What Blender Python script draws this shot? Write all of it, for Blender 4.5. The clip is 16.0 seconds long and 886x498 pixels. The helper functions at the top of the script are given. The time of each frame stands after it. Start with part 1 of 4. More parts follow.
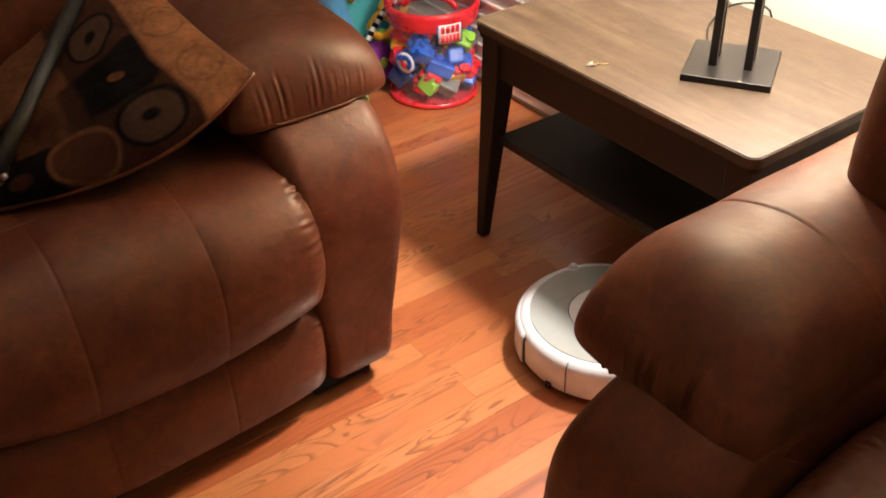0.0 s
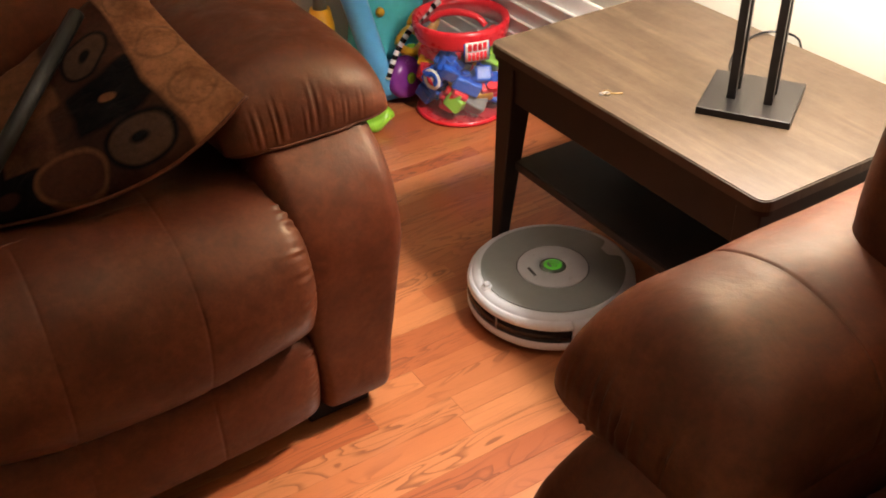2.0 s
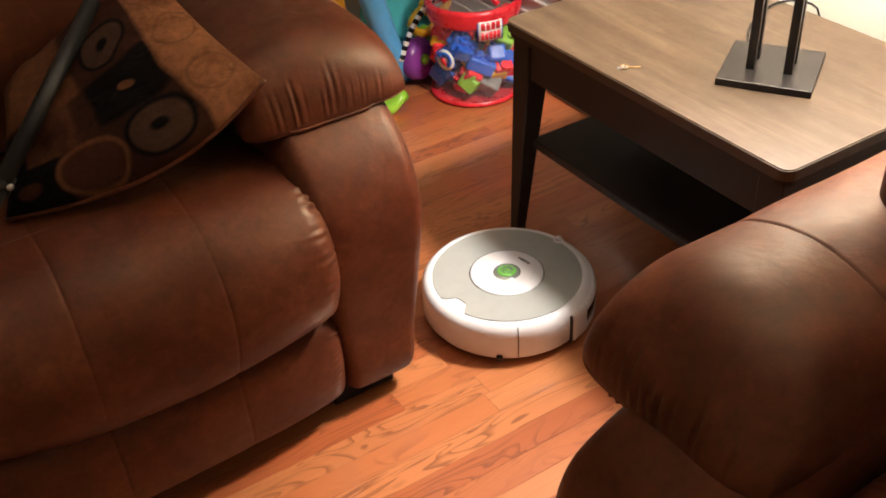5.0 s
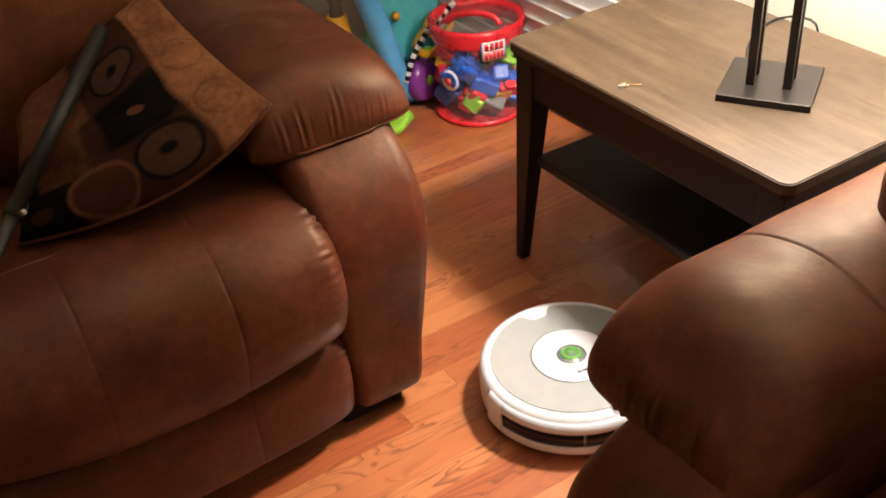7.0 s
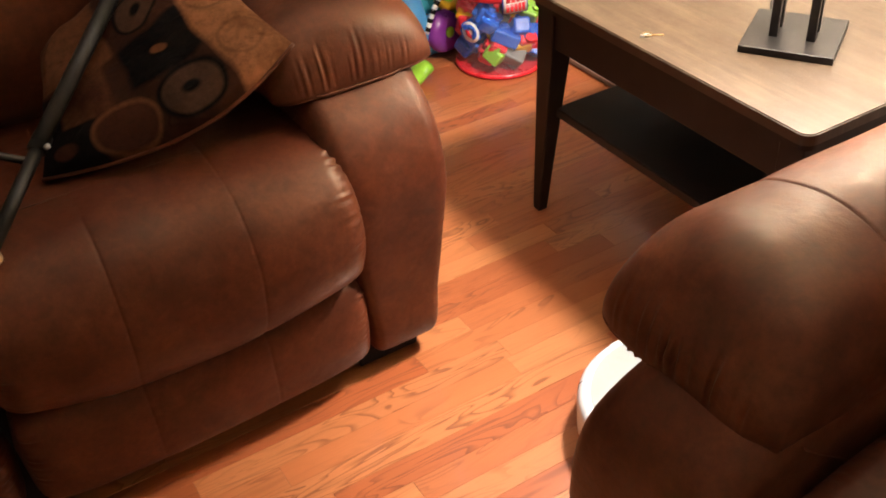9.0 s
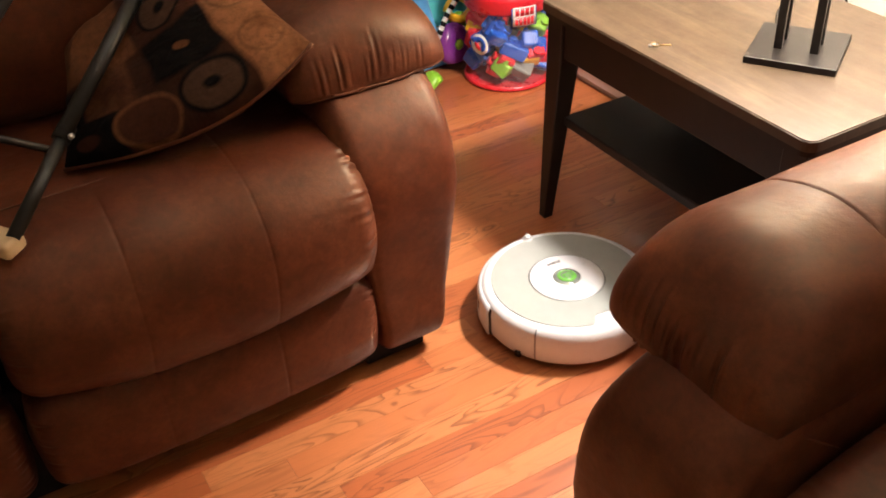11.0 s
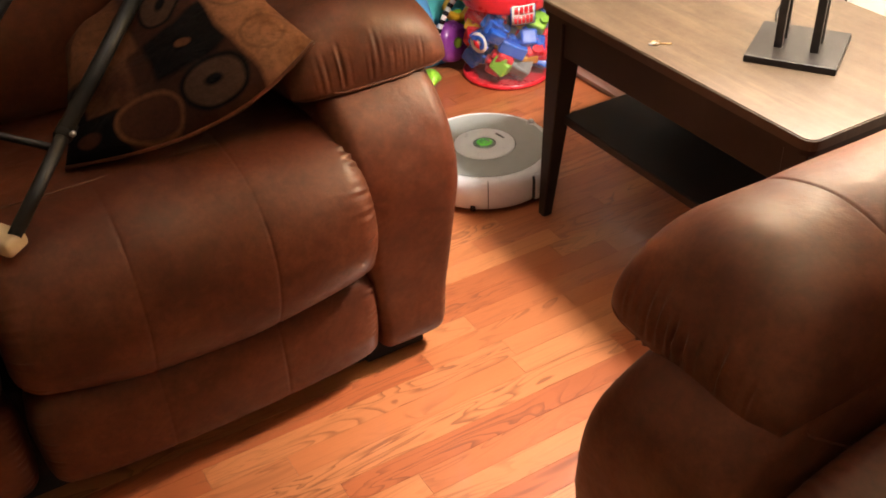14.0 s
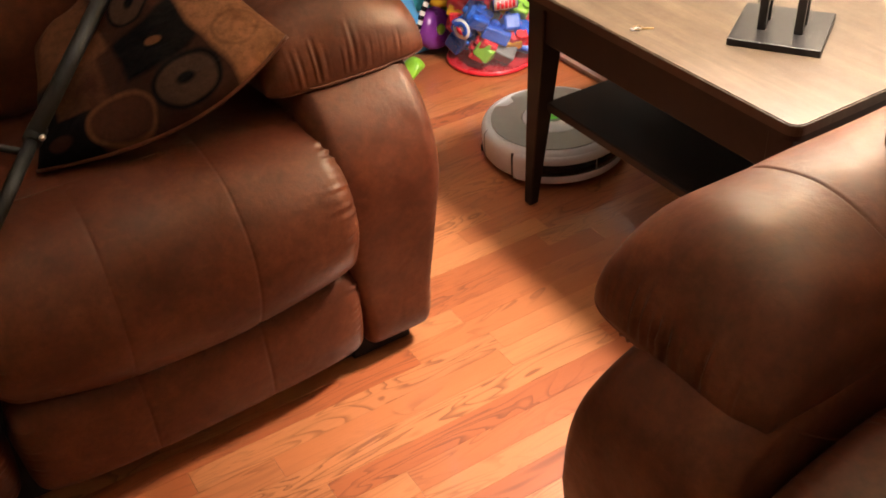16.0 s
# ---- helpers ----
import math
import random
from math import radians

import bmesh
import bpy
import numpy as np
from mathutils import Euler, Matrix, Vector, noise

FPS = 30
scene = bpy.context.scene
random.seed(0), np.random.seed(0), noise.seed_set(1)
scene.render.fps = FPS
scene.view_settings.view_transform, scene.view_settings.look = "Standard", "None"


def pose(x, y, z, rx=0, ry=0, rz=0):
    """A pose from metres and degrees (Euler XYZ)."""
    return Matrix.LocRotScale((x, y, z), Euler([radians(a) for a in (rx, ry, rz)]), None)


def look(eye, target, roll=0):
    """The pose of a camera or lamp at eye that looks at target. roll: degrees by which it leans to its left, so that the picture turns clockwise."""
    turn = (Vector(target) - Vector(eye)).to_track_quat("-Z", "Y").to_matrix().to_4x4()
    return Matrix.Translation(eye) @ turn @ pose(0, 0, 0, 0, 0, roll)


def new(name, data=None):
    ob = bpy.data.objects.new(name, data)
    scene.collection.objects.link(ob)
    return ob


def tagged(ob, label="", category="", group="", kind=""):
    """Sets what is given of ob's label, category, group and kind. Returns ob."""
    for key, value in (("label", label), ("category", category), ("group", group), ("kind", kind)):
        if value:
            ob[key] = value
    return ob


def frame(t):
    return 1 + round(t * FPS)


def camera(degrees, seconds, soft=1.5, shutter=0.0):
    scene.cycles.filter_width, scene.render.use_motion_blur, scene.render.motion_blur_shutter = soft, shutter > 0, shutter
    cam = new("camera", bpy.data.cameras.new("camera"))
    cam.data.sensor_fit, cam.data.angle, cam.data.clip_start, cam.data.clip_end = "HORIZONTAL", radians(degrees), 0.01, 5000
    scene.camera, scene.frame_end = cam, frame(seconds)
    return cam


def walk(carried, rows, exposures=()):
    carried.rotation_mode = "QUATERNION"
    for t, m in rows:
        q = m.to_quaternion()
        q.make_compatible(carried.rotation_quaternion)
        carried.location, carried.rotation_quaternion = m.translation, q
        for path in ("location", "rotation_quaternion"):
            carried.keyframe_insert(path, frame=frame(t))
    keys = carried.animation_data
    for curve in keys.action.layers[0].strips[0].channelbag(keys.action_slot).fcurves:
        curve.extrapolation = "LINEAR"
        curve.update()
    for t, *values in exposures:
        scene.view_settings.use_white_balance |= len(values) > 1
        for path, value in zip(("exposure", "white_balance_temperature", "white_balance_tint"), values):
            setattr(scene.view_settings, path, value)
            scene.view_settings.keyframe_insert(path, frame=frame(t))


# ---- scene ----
cam = camera(47.4, 16.0, soft=1.8, shutter=0.4)
PATH = [
    (0, (0.025, -0.019, 1.329), (0.967, 1.31, 0.169), -1.4),
    (0.5, (0.079, -0.016, 1.333), (0.963, 1.351, 0.171), -2.0),
    (1, (0.132, -0.019, 1.328), (0.967, 1.392, 0.182), -2.0),
    (1.5, (0.16, -0.04, 1.326), (0.977, 1.382, 0.182), -1.9),
    (2, (0.146, -0.017, 1.336), (0.998, 1.378, 0.183), -1.6),
    (2.5, (0.12, 0.024, 1.329), (1.008, 1.384, 0.161), -1.2),
    (3, (0.103, 0.02, 1.327), (0.951, 1.398, 0.151), -1.6),
    (3.5, (0.107, -0.001, 1.332), (0.932, 1.405, 0.173), -2.7),
    (4, (0.123, -0.006, 1.328), (0.943, 1.384, 0.147), -2.8),
    (6.5, (0.134, -0.027, 1.336), (0.949, 1.39, 0.184), -4.8),
    (7, (0.127, -0.03, 1.339), (0.945, 1.391, 0.194), -4.8),
    (7.5, (0.129, -0.027, 1.333), (0.936, 1.386, 0.17), -4.5),
    (8, (0.128, -0.025, 1.33), (0.913, 1.384, 0.147), -4.5),
    (8.5, (0.122, -0.037, 1.329), (0.893, 1.381, 0.148), -4.6),
    (9, (0.108, -0.049, 1.322), (0.875, 1.352, 0.12), -4.3),
    (11.5, (0.059, -0.088, 1.314), (0.842, 1.342, 0.155), -2.7),
    (12, (0.057, -0.084, 1.315), (0.822, 1.356, 0.157), -3.1),
    (12.5, (0.057, -0.086, 1.316), (0.831, 1.348, 0.156), -2.8),
    (13, (0.058, -0.082, 1.312), (0.829, 1.344, 0.142), -3.1),
    (13.5, (0.055, -0.081, 1.314), (0.832, 1.338, 0.138), -2.5),
    (14, (0.055, -0.082, 1.315), (0.847, 1.333, 0.144), -2.7),
    (14.5, (0.055, -0.078, 1.312), (0.851, 1.33, 0.136), -2.5),
    (15, (0.066, -0.074, 1.309), (0.869, 1.321, 0.121), -2.5),
    (15.5, (0.078, -0.069, 1.308), (0.878, 1.325, 0.117), -2.9),
    (16, (0.091, -0.065, 1.315), (0.878, 1.328, 0.116), -4.0),
]
walk(cam, [(t, look(eye, target, roll)) for t, eye, target, roll in PATH],
     exposures=[(0.0, -0.06), (1.0, -0.19), (2.5, -0.25), (4.0, -0.26), (7.0, -0.24), (8.2, -0.08), (9.0, 0.05), (12.0, 0.09), (16.0, 0.10)])

# ---------------------------------------------------------------- light
LAMP = (1.4235, 1.0385)
TABLE_TOP = 0.525
world = bpy.data.worlds.new("room_world")
scene.world = world
world.use_nodes = True
world.node_tree.nodes["Background"].inputs[0].default_value = (1.0, 0.85, 0.7, 1)
world.node_tree.nodes["Background"].inputs[1].default_value = 0.02
bulb_data = bpy.data.lights.new("bulb_light", "POINT")
bulb_data.energy, bulb_data.color, bulb_data.shadow_soft_size = 172, (1.0, 0.89, 0.83), 0.07
bulb_light = new("bulb_light", bulb_data)
bulb_light.location = (LAMP[0], LAMP[1] - 0.01, 1.20)


# ---------------------------------------------------------------- materials
class Nodes:
    def __init__(self, name):
        self.mat = bpy.data.materials.new(name)
        self.mat.use_nodes = True
        self.t = self.mat.node_tree
        self.bsdf = self.t.nodes["Principled BSDF"]
        self.out = self.t.nodes["Material Output"]

    def add(self, kind, **values):
        n = self.t.nodes.new(kind)
        for key, v in values.items():
            n.inputs[key.replace("_", " ")].default_value = v
        return n

    def link(self, a, b):
        self.t.links.new(a, b)

    def set(self, **values):
        for key, v in values.items():
            self.bsdf.inputs[key.replace("_", " ")].default_value = v
        return self

    def coords(self, scale=(1, 1, 1), source="Object", shift=None):
        tc = self.t.nodes.new("ShaderNodeTexCoord")
        m = self.t.nodes.new("ShaderNodeMapping")
        m.inputs["Scale"].default_value = scale
        self.link(tc.outputs[source], m.inputs["Vector"])
        if shift:
            self.link(shift, m.inputs["Location"])
        return m.outputs[0]

    def noise(self, vec, scale, detail=4, rough=0.55, distortion=0.0):
        n = self.t.nodes.new("ShaderNodeTexNoise")
        n.inputs["Scale"].default_value, n.inputs["Detail"].default_value = scale, detail
        n.inputs["Roughness"].default_value, n.inputs["Distortion"].default_value = rough, distortion
        if vec:
            self.link(vec, n.inputs["Vector"])
        return n.outputs["Fac"]

    def ramp(self, fac, stops):
        r = self.t.nodes.new("ShaderNodeValToRGB")
        e = r.color_ramp.elements
        while len(e) < len(stops):
            e.new(0.5)
        for el, (p, c) in zip(e, stops):
            el.position = p
            el.color = (*c, 1) if len(c) == 3 else c
        self.link(fac, r.inputs[0])
        return r.outputs[0]

    def grey(self, fac, lo, hi, a=0.0, b=1.0):
        n = self.t.nodes.new("ShaderNodeMapRange")
        for k, v in zip(("From Min", "From Max", "To Min", "To Max"), (lo, hi, a, b)):
            n.inputs[k].default_value = v
        self.link(fac, n.inputs["Value"])
        return n.outputs[0]

    def mix(self, fac, a, b, mode="MIX"):
        n = self.t.nodes.new("ShaderNodeMix")
        n.data_type, n.blend_type = "RGBA", mode
        for sock, v in ((n.inputs[0], fac), (n.inputs[6], a), (n.inputs[7], b)):
            if isinstance(v, (int, float)):
                sock.default_value = v
            elif isinstance(v, tuple):
                sock.default_value = (*v, 1)
            else:
                self.link(v, sock)
        return n.outputs[2]

    def math(self, op, a, b=0.0):
        n = self.t.nodes.new("ShaderNodeMath")
        n.operation = op
        for sock, v in ((n.inputs[0], a), (n.inputs[1], b)):
            if isinstance(v, (int, float)):
                sock.default_value = v
            else:
                self.link(v, sock)
        return n.outputs[0]

    def bump(self, height, strength, dist=0.002, under=None):
        n = self.t.nodes.new("ShaderNodeBump")
        n.inputs["Strength"].default_value, n.inputs["Distance"].default_value = strength, dist
        self.link(height, n.inputs["Height"])
        if under:
            self.link(under, n.inputs["Normal"])
        self.link(n.outputs[0], self.bsdf.inputs["Normal"])
        return n.outputs[0]

    def base(self, colour):
        self.link(colour, self.bsdf.inputs["Base Color"])
        return self

    def rough(self, value):
        self.link(value, self.bsdf.inputs["Roughness"])
        return self


def leather():
    m = Nodes("brown_leather")
    v = m.coords()
    big, mid = m.noise(v, 6.5, 6, 0.62, 0.5), m.noise(v, 34, 5, 0.65)
    c = m.ramp(big, [(0.3, (0.0570, 0.0120, 0.0052)), (0.5, (0.0966, 0.0217, 0.0086)), (0.7, (0.1435, 0.0375, 0.0144))])
    c = m.mix(m.grey(mid, 0.38, 0.66, 0, 0.6), c, (0.0570, 0.0121, 0.0058))
    spot = m.noise(v, 15, 4, 0.6, 0.6)
    c = m.mix(m.grey(spot, 0.5, 0.72, 0, 0.5), c, (0.1386, 0.0366, 0.0138))
    worn = m.noise(m.coords((1, 1, 2.2)), 15, 7, 0.72)
    c = m.mix(m.grey(worn, 0.56, 0.78, 0, 0.5), c, (0.1731, 0.0545, 0.0220))
    c = m.mix(m.grey(m.noise(v, 95, 4, 0.7), 0.42, 0.66, 0, 0.34), c, (0.0357, 0.0089, 0.0040))
    gloss = m.math("ADD", m.grey(worn, 0.3, 0.75, 0.0, 0.16), m.grey(m.noise(v, 8.5, 4, 0.6, 0.6), 0.36, 0.64, 0.0, 0.20))
    m.base(c).rough(m.math("ADD", gloss, 0.31))
    m.set(Specular_Tint=(1.0, 0.86, 0.60, 1))
    cell = m.add("ShaderNodeTexVoronoi", Scale=420.0)
    m.link(v, cell.inputs["Vector"])
    b = m.bump(cell.outputs["Distance"], 0.10, 0.001)
    b = m.bump(m.noise(v, 22, 4, 0.5, 0.8), 0.18, 0.006, b)
    m.bump(m.noise(v, 9, 4, 0.55, 0.4), 0.16, 0.010, b)
    m.set(Specular_IOR_Level=0.40)
    return m.mat


def plain(name, colour, rough=0.5, metal=0.0, var=0.12, scale=30, bump=0.0, spec=0.5, coat=0.0):
    m = Nodes(name)
    n = m.noise(m.coords(), scale, 5, 0.6)
    dark = tuple(c * (1 - var) for c in colour)
    lite = tuple(min(1, c * (1 + var)) for c in colour)
    m.base(m.ramp(n, [(0.3, dark), (0.7, lite)])).rough(m.grey(n, 0.3, 0.7, rough * 0.9, min(1, rough * 1.12)))
    m.set(Metallic=metal, Specular_IOR_Level=spec, Coat_Weight=coat)
    if bump:
        m.bump(n, bump, 0.002)
    return m.mat


def oak_floor():
    m = Nodes("oak_floor_boards")
    info = m.t.nodes.new("ShaderNodeObjectInfo")
    rnd = info.outputs["Random"]
    geo = m.t.nodes.new("ShaderNodeNewGeometry")
    isl = geo.outputs["Random Per Island"]
    seed = m.math("ADD", m.math("MULTIPLY", rnd, 31.0), m.math("MULTIPLY", isl, 17.0))
    comb = m.t.nodes.new("ShaderNodeCombineXYZ")
    for k in range(3):
        m.link(seed, comb.inputs[k])
    vec = m.t.nodes.new("ShaderNodeMapping")
    m.link(geo.outputs["Position"], vec.inputs["Vector"])
    m.link(comb.outputs[0], vec.inputs["Location"])
    vec.inputs["Scale"].default_value = (1.0, 6.0, 1.0)
    v = vec.outputs[0]
    # flame figure: dark growth rings along the contours of a stretched noise
    figure = m.noise(v, 3.4, 2, 0.5, 0.8)
    saw = m.math("FRACT", m.math("MULTIPLY", figure, 8.5))
    lines = m.math("MAXIMUM", m.grey(saw, 0.62, 0.97), m.grey(saw, 0.07, 0.0))
    fine = m.t.nodes.new("ShaderNodeMapping")
    m.link(v, fine.inputs["Vector"])
    fine.inputs["Scale"].default_value = (1.6, 14.0, 1.0)
    pores = m.noise(fine.outputs[0], 9, 5, 0.7)
    blotch = m.noise(v, 1.3, 4, 0.6)
    tone = m.math("FRACT", m.math("MULTIPLY", seed, 7.31))
    c = m.ramp(tone, [(0.0, (0.365, 0.096, 0.031)), (0.35, (0.455, 0.150, 0.051)), (0.7, (0.530, 0.208, 0.076)), (1.0, (0.405, 0.117, 0.038))])
    c = m.mix(m.grey(blotch, 0.40, 0.75, 0.0, 0.45), c, (0.32, 0.086, 0.030))
    patch = m.grey(m.noise(v, 1.5, 3, 0.5), 0.40, 0.60, 0.05, 0.72)
    c = m.mix(m.math("MULTIPLY", lines, patch), c, (0.145, 0.040, 0.014))
    streak = m.t.nodes.new("ShaderNodeMapping")
    m.link(v, streak.inputs["Vector"])
    streak.inputs["Scale"].default_value = (0.5, 4.0, 1.0)
    c = m.mix(m.grey(m.noise(streak.outputs[0], 3.0, 4, 0.6), 0.58, 0.74, 0.0, 0.5), c, (0.20, 0.068, 0.03))
    c = m.mix(m.grey(pores, 0.5, 0.75, 0.0, 0.35), c, (0.22, 0.074, 0.03))
    m.base(c).rough(m.grey(pores, 0.3, 0.8, 0.28, 0.42))
    m.set(Coat_Weight=0.7, Coat_Roughness=0.09)
    m.bump(pores, 0.12, 0.001)
    return m.mat


def walnut():
    m = Nodes("walnut_laminate")
    v = m.coords((9.0, 1.0, 1.0))
    grain = m.noise(v, 5.0, 6, 0.65, 0.6)
    fine = m.noise(m.coords((70.0, 3.0, 1.0)), 6, 4, 0.7)
    c = m.ramp(grain, [(0.28, (0.0398, 0.0248, 0.0136)), (0.5, (0.0718, 0.0474, 0.0271)), (0.72, (0.1147, 0.0797, 0.0476))])
    c = m.mix(m.grey(fine, 0.45, 0.75, 0, 0.55), c, (0.0398, 0.0256, 0.0151))
    c = m.mix(m.grey(m.noise(m.coords((14.0, 0.7, 1.0)), 1.6, 3, 0.5), 0.42, 0.62, 0, 0.45), c, (0.0392, 0.0226, 0.0120))
    scuff = m.noise(m.coords(), 24, 6, 0.75)
    c = m.mix(m.grey(m.noise(m.coords((1.0, 0.5, 1.0)), 46, 3, 0.6), 0.74, 0.80, 0, 0.5), c, (0.2940, 0.2350, 0.1656))
    m.base(c).rough(m.grey(scuff, 0.3, 0.7, 0.36, 0.5))
    m.bump(fine, 0.06, 0.001)
    return m.mat


def pillow_print():
    """Suede patchwork: a tan band along one side, dark squares and large discs. Coordinates run 0..1 over the face."""
    m = Nodes("printed_suede")
    tc = m.t.nodes.new("ShaderNodeTexCoord")
    sep = m.t.nodes.new("ShaderNodeSeparateXYZ")
    m.link(tc.outputs["UV"], sep.inputs[0])
    u, w = sep.outputs[0], sep.outputs[1]
    nap = m.noise(m.coords(), 90, 5, 0.7)
    soft = m.noise(m.coords(), 14, 4, 0.6)
    tan, rust, black, mid = (0.110, 0.042, 0.017), (0.044, 0.014, 0.007), (0.003, 0.0025, 0.0025), (0.056, 0.028, 0.016)
    col = m.mix(m.grey(soft, 0.3, 0.7), (0.024, 0.009, 0.005), rust)

    def box(u0, u1, w0, w1, e=0.012):
        a = m.math("MULTIPLY", m.grey(u, u0 - e, u0 + e), m.grey(u, u1 - e, u1 + e, 1, 0))
        b = m.math("MULTIPLY", m.grey(w, w0 - e, w0 + e), m.grey(w, w1 - e, w1 + e, 1, 0))
        return m.math("MULTIPLY", a, b)

    def disc(cu, cw, r, e=0.008, flat=1.0):
        d = m.math("ADD", m.math("POWER", m.math("SUBTRACT", u, cu), 2.0), m.math("POWER", m.math("MULTIPLY", m.math("SUBTRACT", w, cw), flat), 2.0))
        return m.grey(m.math("SQRT", d), r - e, r + e, 1, 0)

    col = m.mix(box(-0.1, 0.27, -0.1, 0.24), col, black)
    col = m.mix(box(0.42, 0.76, 0.29, 0.55), col, black)
    col = m.mix(box(-0.1, 0.13, 0.2, 0.52), col, black)
    col = m.mix(box(0.13, 0.34, 0.24, 0.56), col, m.mix(m.grey(soft, 0.35, 0.65), rust, tan))
    col = m.mix(box(-0.1, 0.40, 0.55, 1.1), col, tan)
    for cu, cw, r, ring, inner, eye in ((0.625, 0.165, 0.128, black, mid, black), (0.36, 0.13, 0.135, tan, rust, rust), (0.60, 0.70, 0.12, black, mid, black)):
        col = m.mix(disc(cu, cw, r), col, ring)
        col = m.mix(disc(cu, cw, r * 0.84), col, inner)
        col = m.mix(disc(cu, cw, r * 0.22), col, eye)
    col = m.mix(disc(0.60, 0.42, 0.045, flat=1.6), col, tan)
    col = m.mix(disc(0.12, 0.1, 0.05), col, rust)
    band = box(0.765, 1.2, -0.2, 1.2)
    bandcol = m.mix(m.grey(soft, 0.3, 0.7), (0.13, 0.050, 0.021), (0.27, 0.116, 0.052))
    for cw in (0.2, 0.52, 0.84):
        ring = m.math("SUBTRACT", disc(0.885, cw, 0.1), disc(0.885, cw, 0.088))
        bandcol = m.mix(m.math("MULTIPLY", ring, 0.6), bandcol, (0.09, 0.04, 0.018))
    col = m.mix(band, col, bandcol)
    col = m.mix(m.grey(nap, 0.4, 0.75, 0, 0.45), col, (0.012, 0.006, 0.004))
    m.base(col)
    m.set(Roughness=0.9, Specular_IOR_Level=0.08)
    b = m.bump(nap, 0.3, 0.002)
    m.bump(m.noise(m.coords((1.0, 2.4, 1.0)), 9, 3, 0.55, 1.0), 0.5, 0.02, b)
    return m.mat


def clear_plastic():
    m = Nodes("clear_vinyl")
    m.set(Base_Color=(1, 1, 1, 1), Roughness=0.05, IOR=1.3, Alpha=0.055, Specular_IOR_Level=0.9)
    m.bump(m.noise(m.coords(), 17, 3, 0.55, 0.5), 1.0, 0.035)
    return m.mat


def shade_fabric():
    m = Nodes("shade_fabric")
    tr = m.add("ShaderNodeBsdfTranslucent", Color=(0.85, 0.74, 0.58, 1))
    df = m.add("ShaderNodeBsdfDiffuse", Color=(0.66, 0.60, 0.50, 1))
    mx = m.add("ShaderNodeMixShader", Fac=0.37)
    m.link(df.outputs[0], mx.inputs[1])
    m.link(tr.outputs[0], mx.inputs[2])
    m.link(mx.outputs[0], m.out.inputs["Surface"])
    return m.mat


def glow(name, colour, strength, base):
    m = Nodes(name)
    m.set(Base_Color=(*base, 1), Roughness=0.15, Emission_Color=(*colour, 1), Emission_Strength=strength, Coat_Weight=0.6)
    return m.mat


M_LEATHER = leather()
# lining and feet; its black also stands in for shade under the seats
M_LINING_SHADE = plain("black_lining_and_shade", (0.012, 0.010, 0.010), 0.9)
M_FLOOR = oak_floor()
M_GAP = plain("joint_filler", (0.12, 0.04, 0.018), 0.8)
M_WALNUT = walnut()
M_DARKWOOD = plain("dark_stained_wood", (0.021, 0.0125, 0.0098), 0.5, spec=0.3, var=0.35, scale=22, bump=0.05)
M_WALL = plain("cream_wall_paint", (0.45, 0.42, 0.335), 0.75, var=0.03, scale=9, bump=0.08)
# paler than M_WALL so the unseen walls throw lamp light back on the leather
M_BOUNCEWALL = plain("pale_bounce_wall", (0.85, 0.80, 0.72), 0.75, var=0.03, scale=9, bump=0.08)
M_CEIL = plain("white_ceiling_paint", (0.62, 0.60, 0.56), 0.85, var=0.03, bump=0.1)
M_WHITE = plain("white_enamel", (0.78, 0.77, 0.74), 0.35, var=0.03)
M_BLACKMETAL = plain("black_satin_metal", (0.016, 0.014, 0.013), 0.34, spec=0.3, var=0.25)
M_PILLOW = pillow_print()
M_SHELL = plain("white_shell_plastic", (0.78, 0.79, 0.80), 0.3, var=0.03, scale=50)
M_PLATE = plain("grey_top_plastic", (0.375, 0.395, 0.365), 0.32, var=0.04, scale=40)
M_DARKPLAST = plain("black_window_plastic", (0.010, 0.009, 0.010), 0.16, spec=0.3, var=0.2)
M_SEAM = plain("seam_shadow_rubber", (0.03, 0.028, 0.026), 0.7)
M_GREEN = glow("green_button_glow", (0.16, 0.9, 0.05), 0.22, (0.12, 0.3, 0.06))
M_BUTTON = plain("clear_button_dome", (0.32, 0.36, 0.30), 0.1, metal=0.45, var=0.2)
M_INK = plain("grey_print_ink", (0.09, 0.09, 0.09), 0.5)
M_BRASS = plain("brass_metal", (0.34, 0.23, 0.10), 0.35, metal=0.9, var=0.2)
M_STEEL = plain("dull_steel", (0.45, 0.43, 0.4), 0.35, metal=0.9, var=0.2)
M_OLIVE = plain("dark_olive_tube_paint", (0.012, 0.0115, 0.009), 0.46, spec=0.4, var=0.3)
M_PALEWOOD = plain("pale_wood", (0.55, 0.4, 0.22), 0.5, var=0.15, scale=18, bump=0.05)
M_RED = plain("red_plastic", (0.72, 0.025, 0.04), 0.28, var=0.1)
M_BLUE = plain("royal_blue_plastic", (0.02, 0.11, 0.55), 0.28, var=0.1)
M_SKY = plain("sky_blue_plastic", (0.11, 0.47, 0.93), 0.32, var=0.06)
M_TEAL = plain("teal_plastic", (0.10, 0.58, 0.70), 0.25, var=0.08)
M_YELLOW = plain("yellow_plastic", (0.75, 0.42, 0.02), 0.3, var=0.1)
M_LIME = plain("lime_plastic", (0.25, 0.55, 0.04), 0.3, var=0.1)
M_PURPLE = plain("purple_plastic", (0.20, 0.035, 0.28), 0.25, var=0.1)
M_GREYP = plain("grey_plastic", (0.2, 0.2, 0.19), 0.4)
M_CLEAR = clear_plastic()
M_PRINTWHITE = plain("white_print", (0.8, 0.8, 0.78), 0.3, var=0.02)
M_SHADE = shade_fabric()
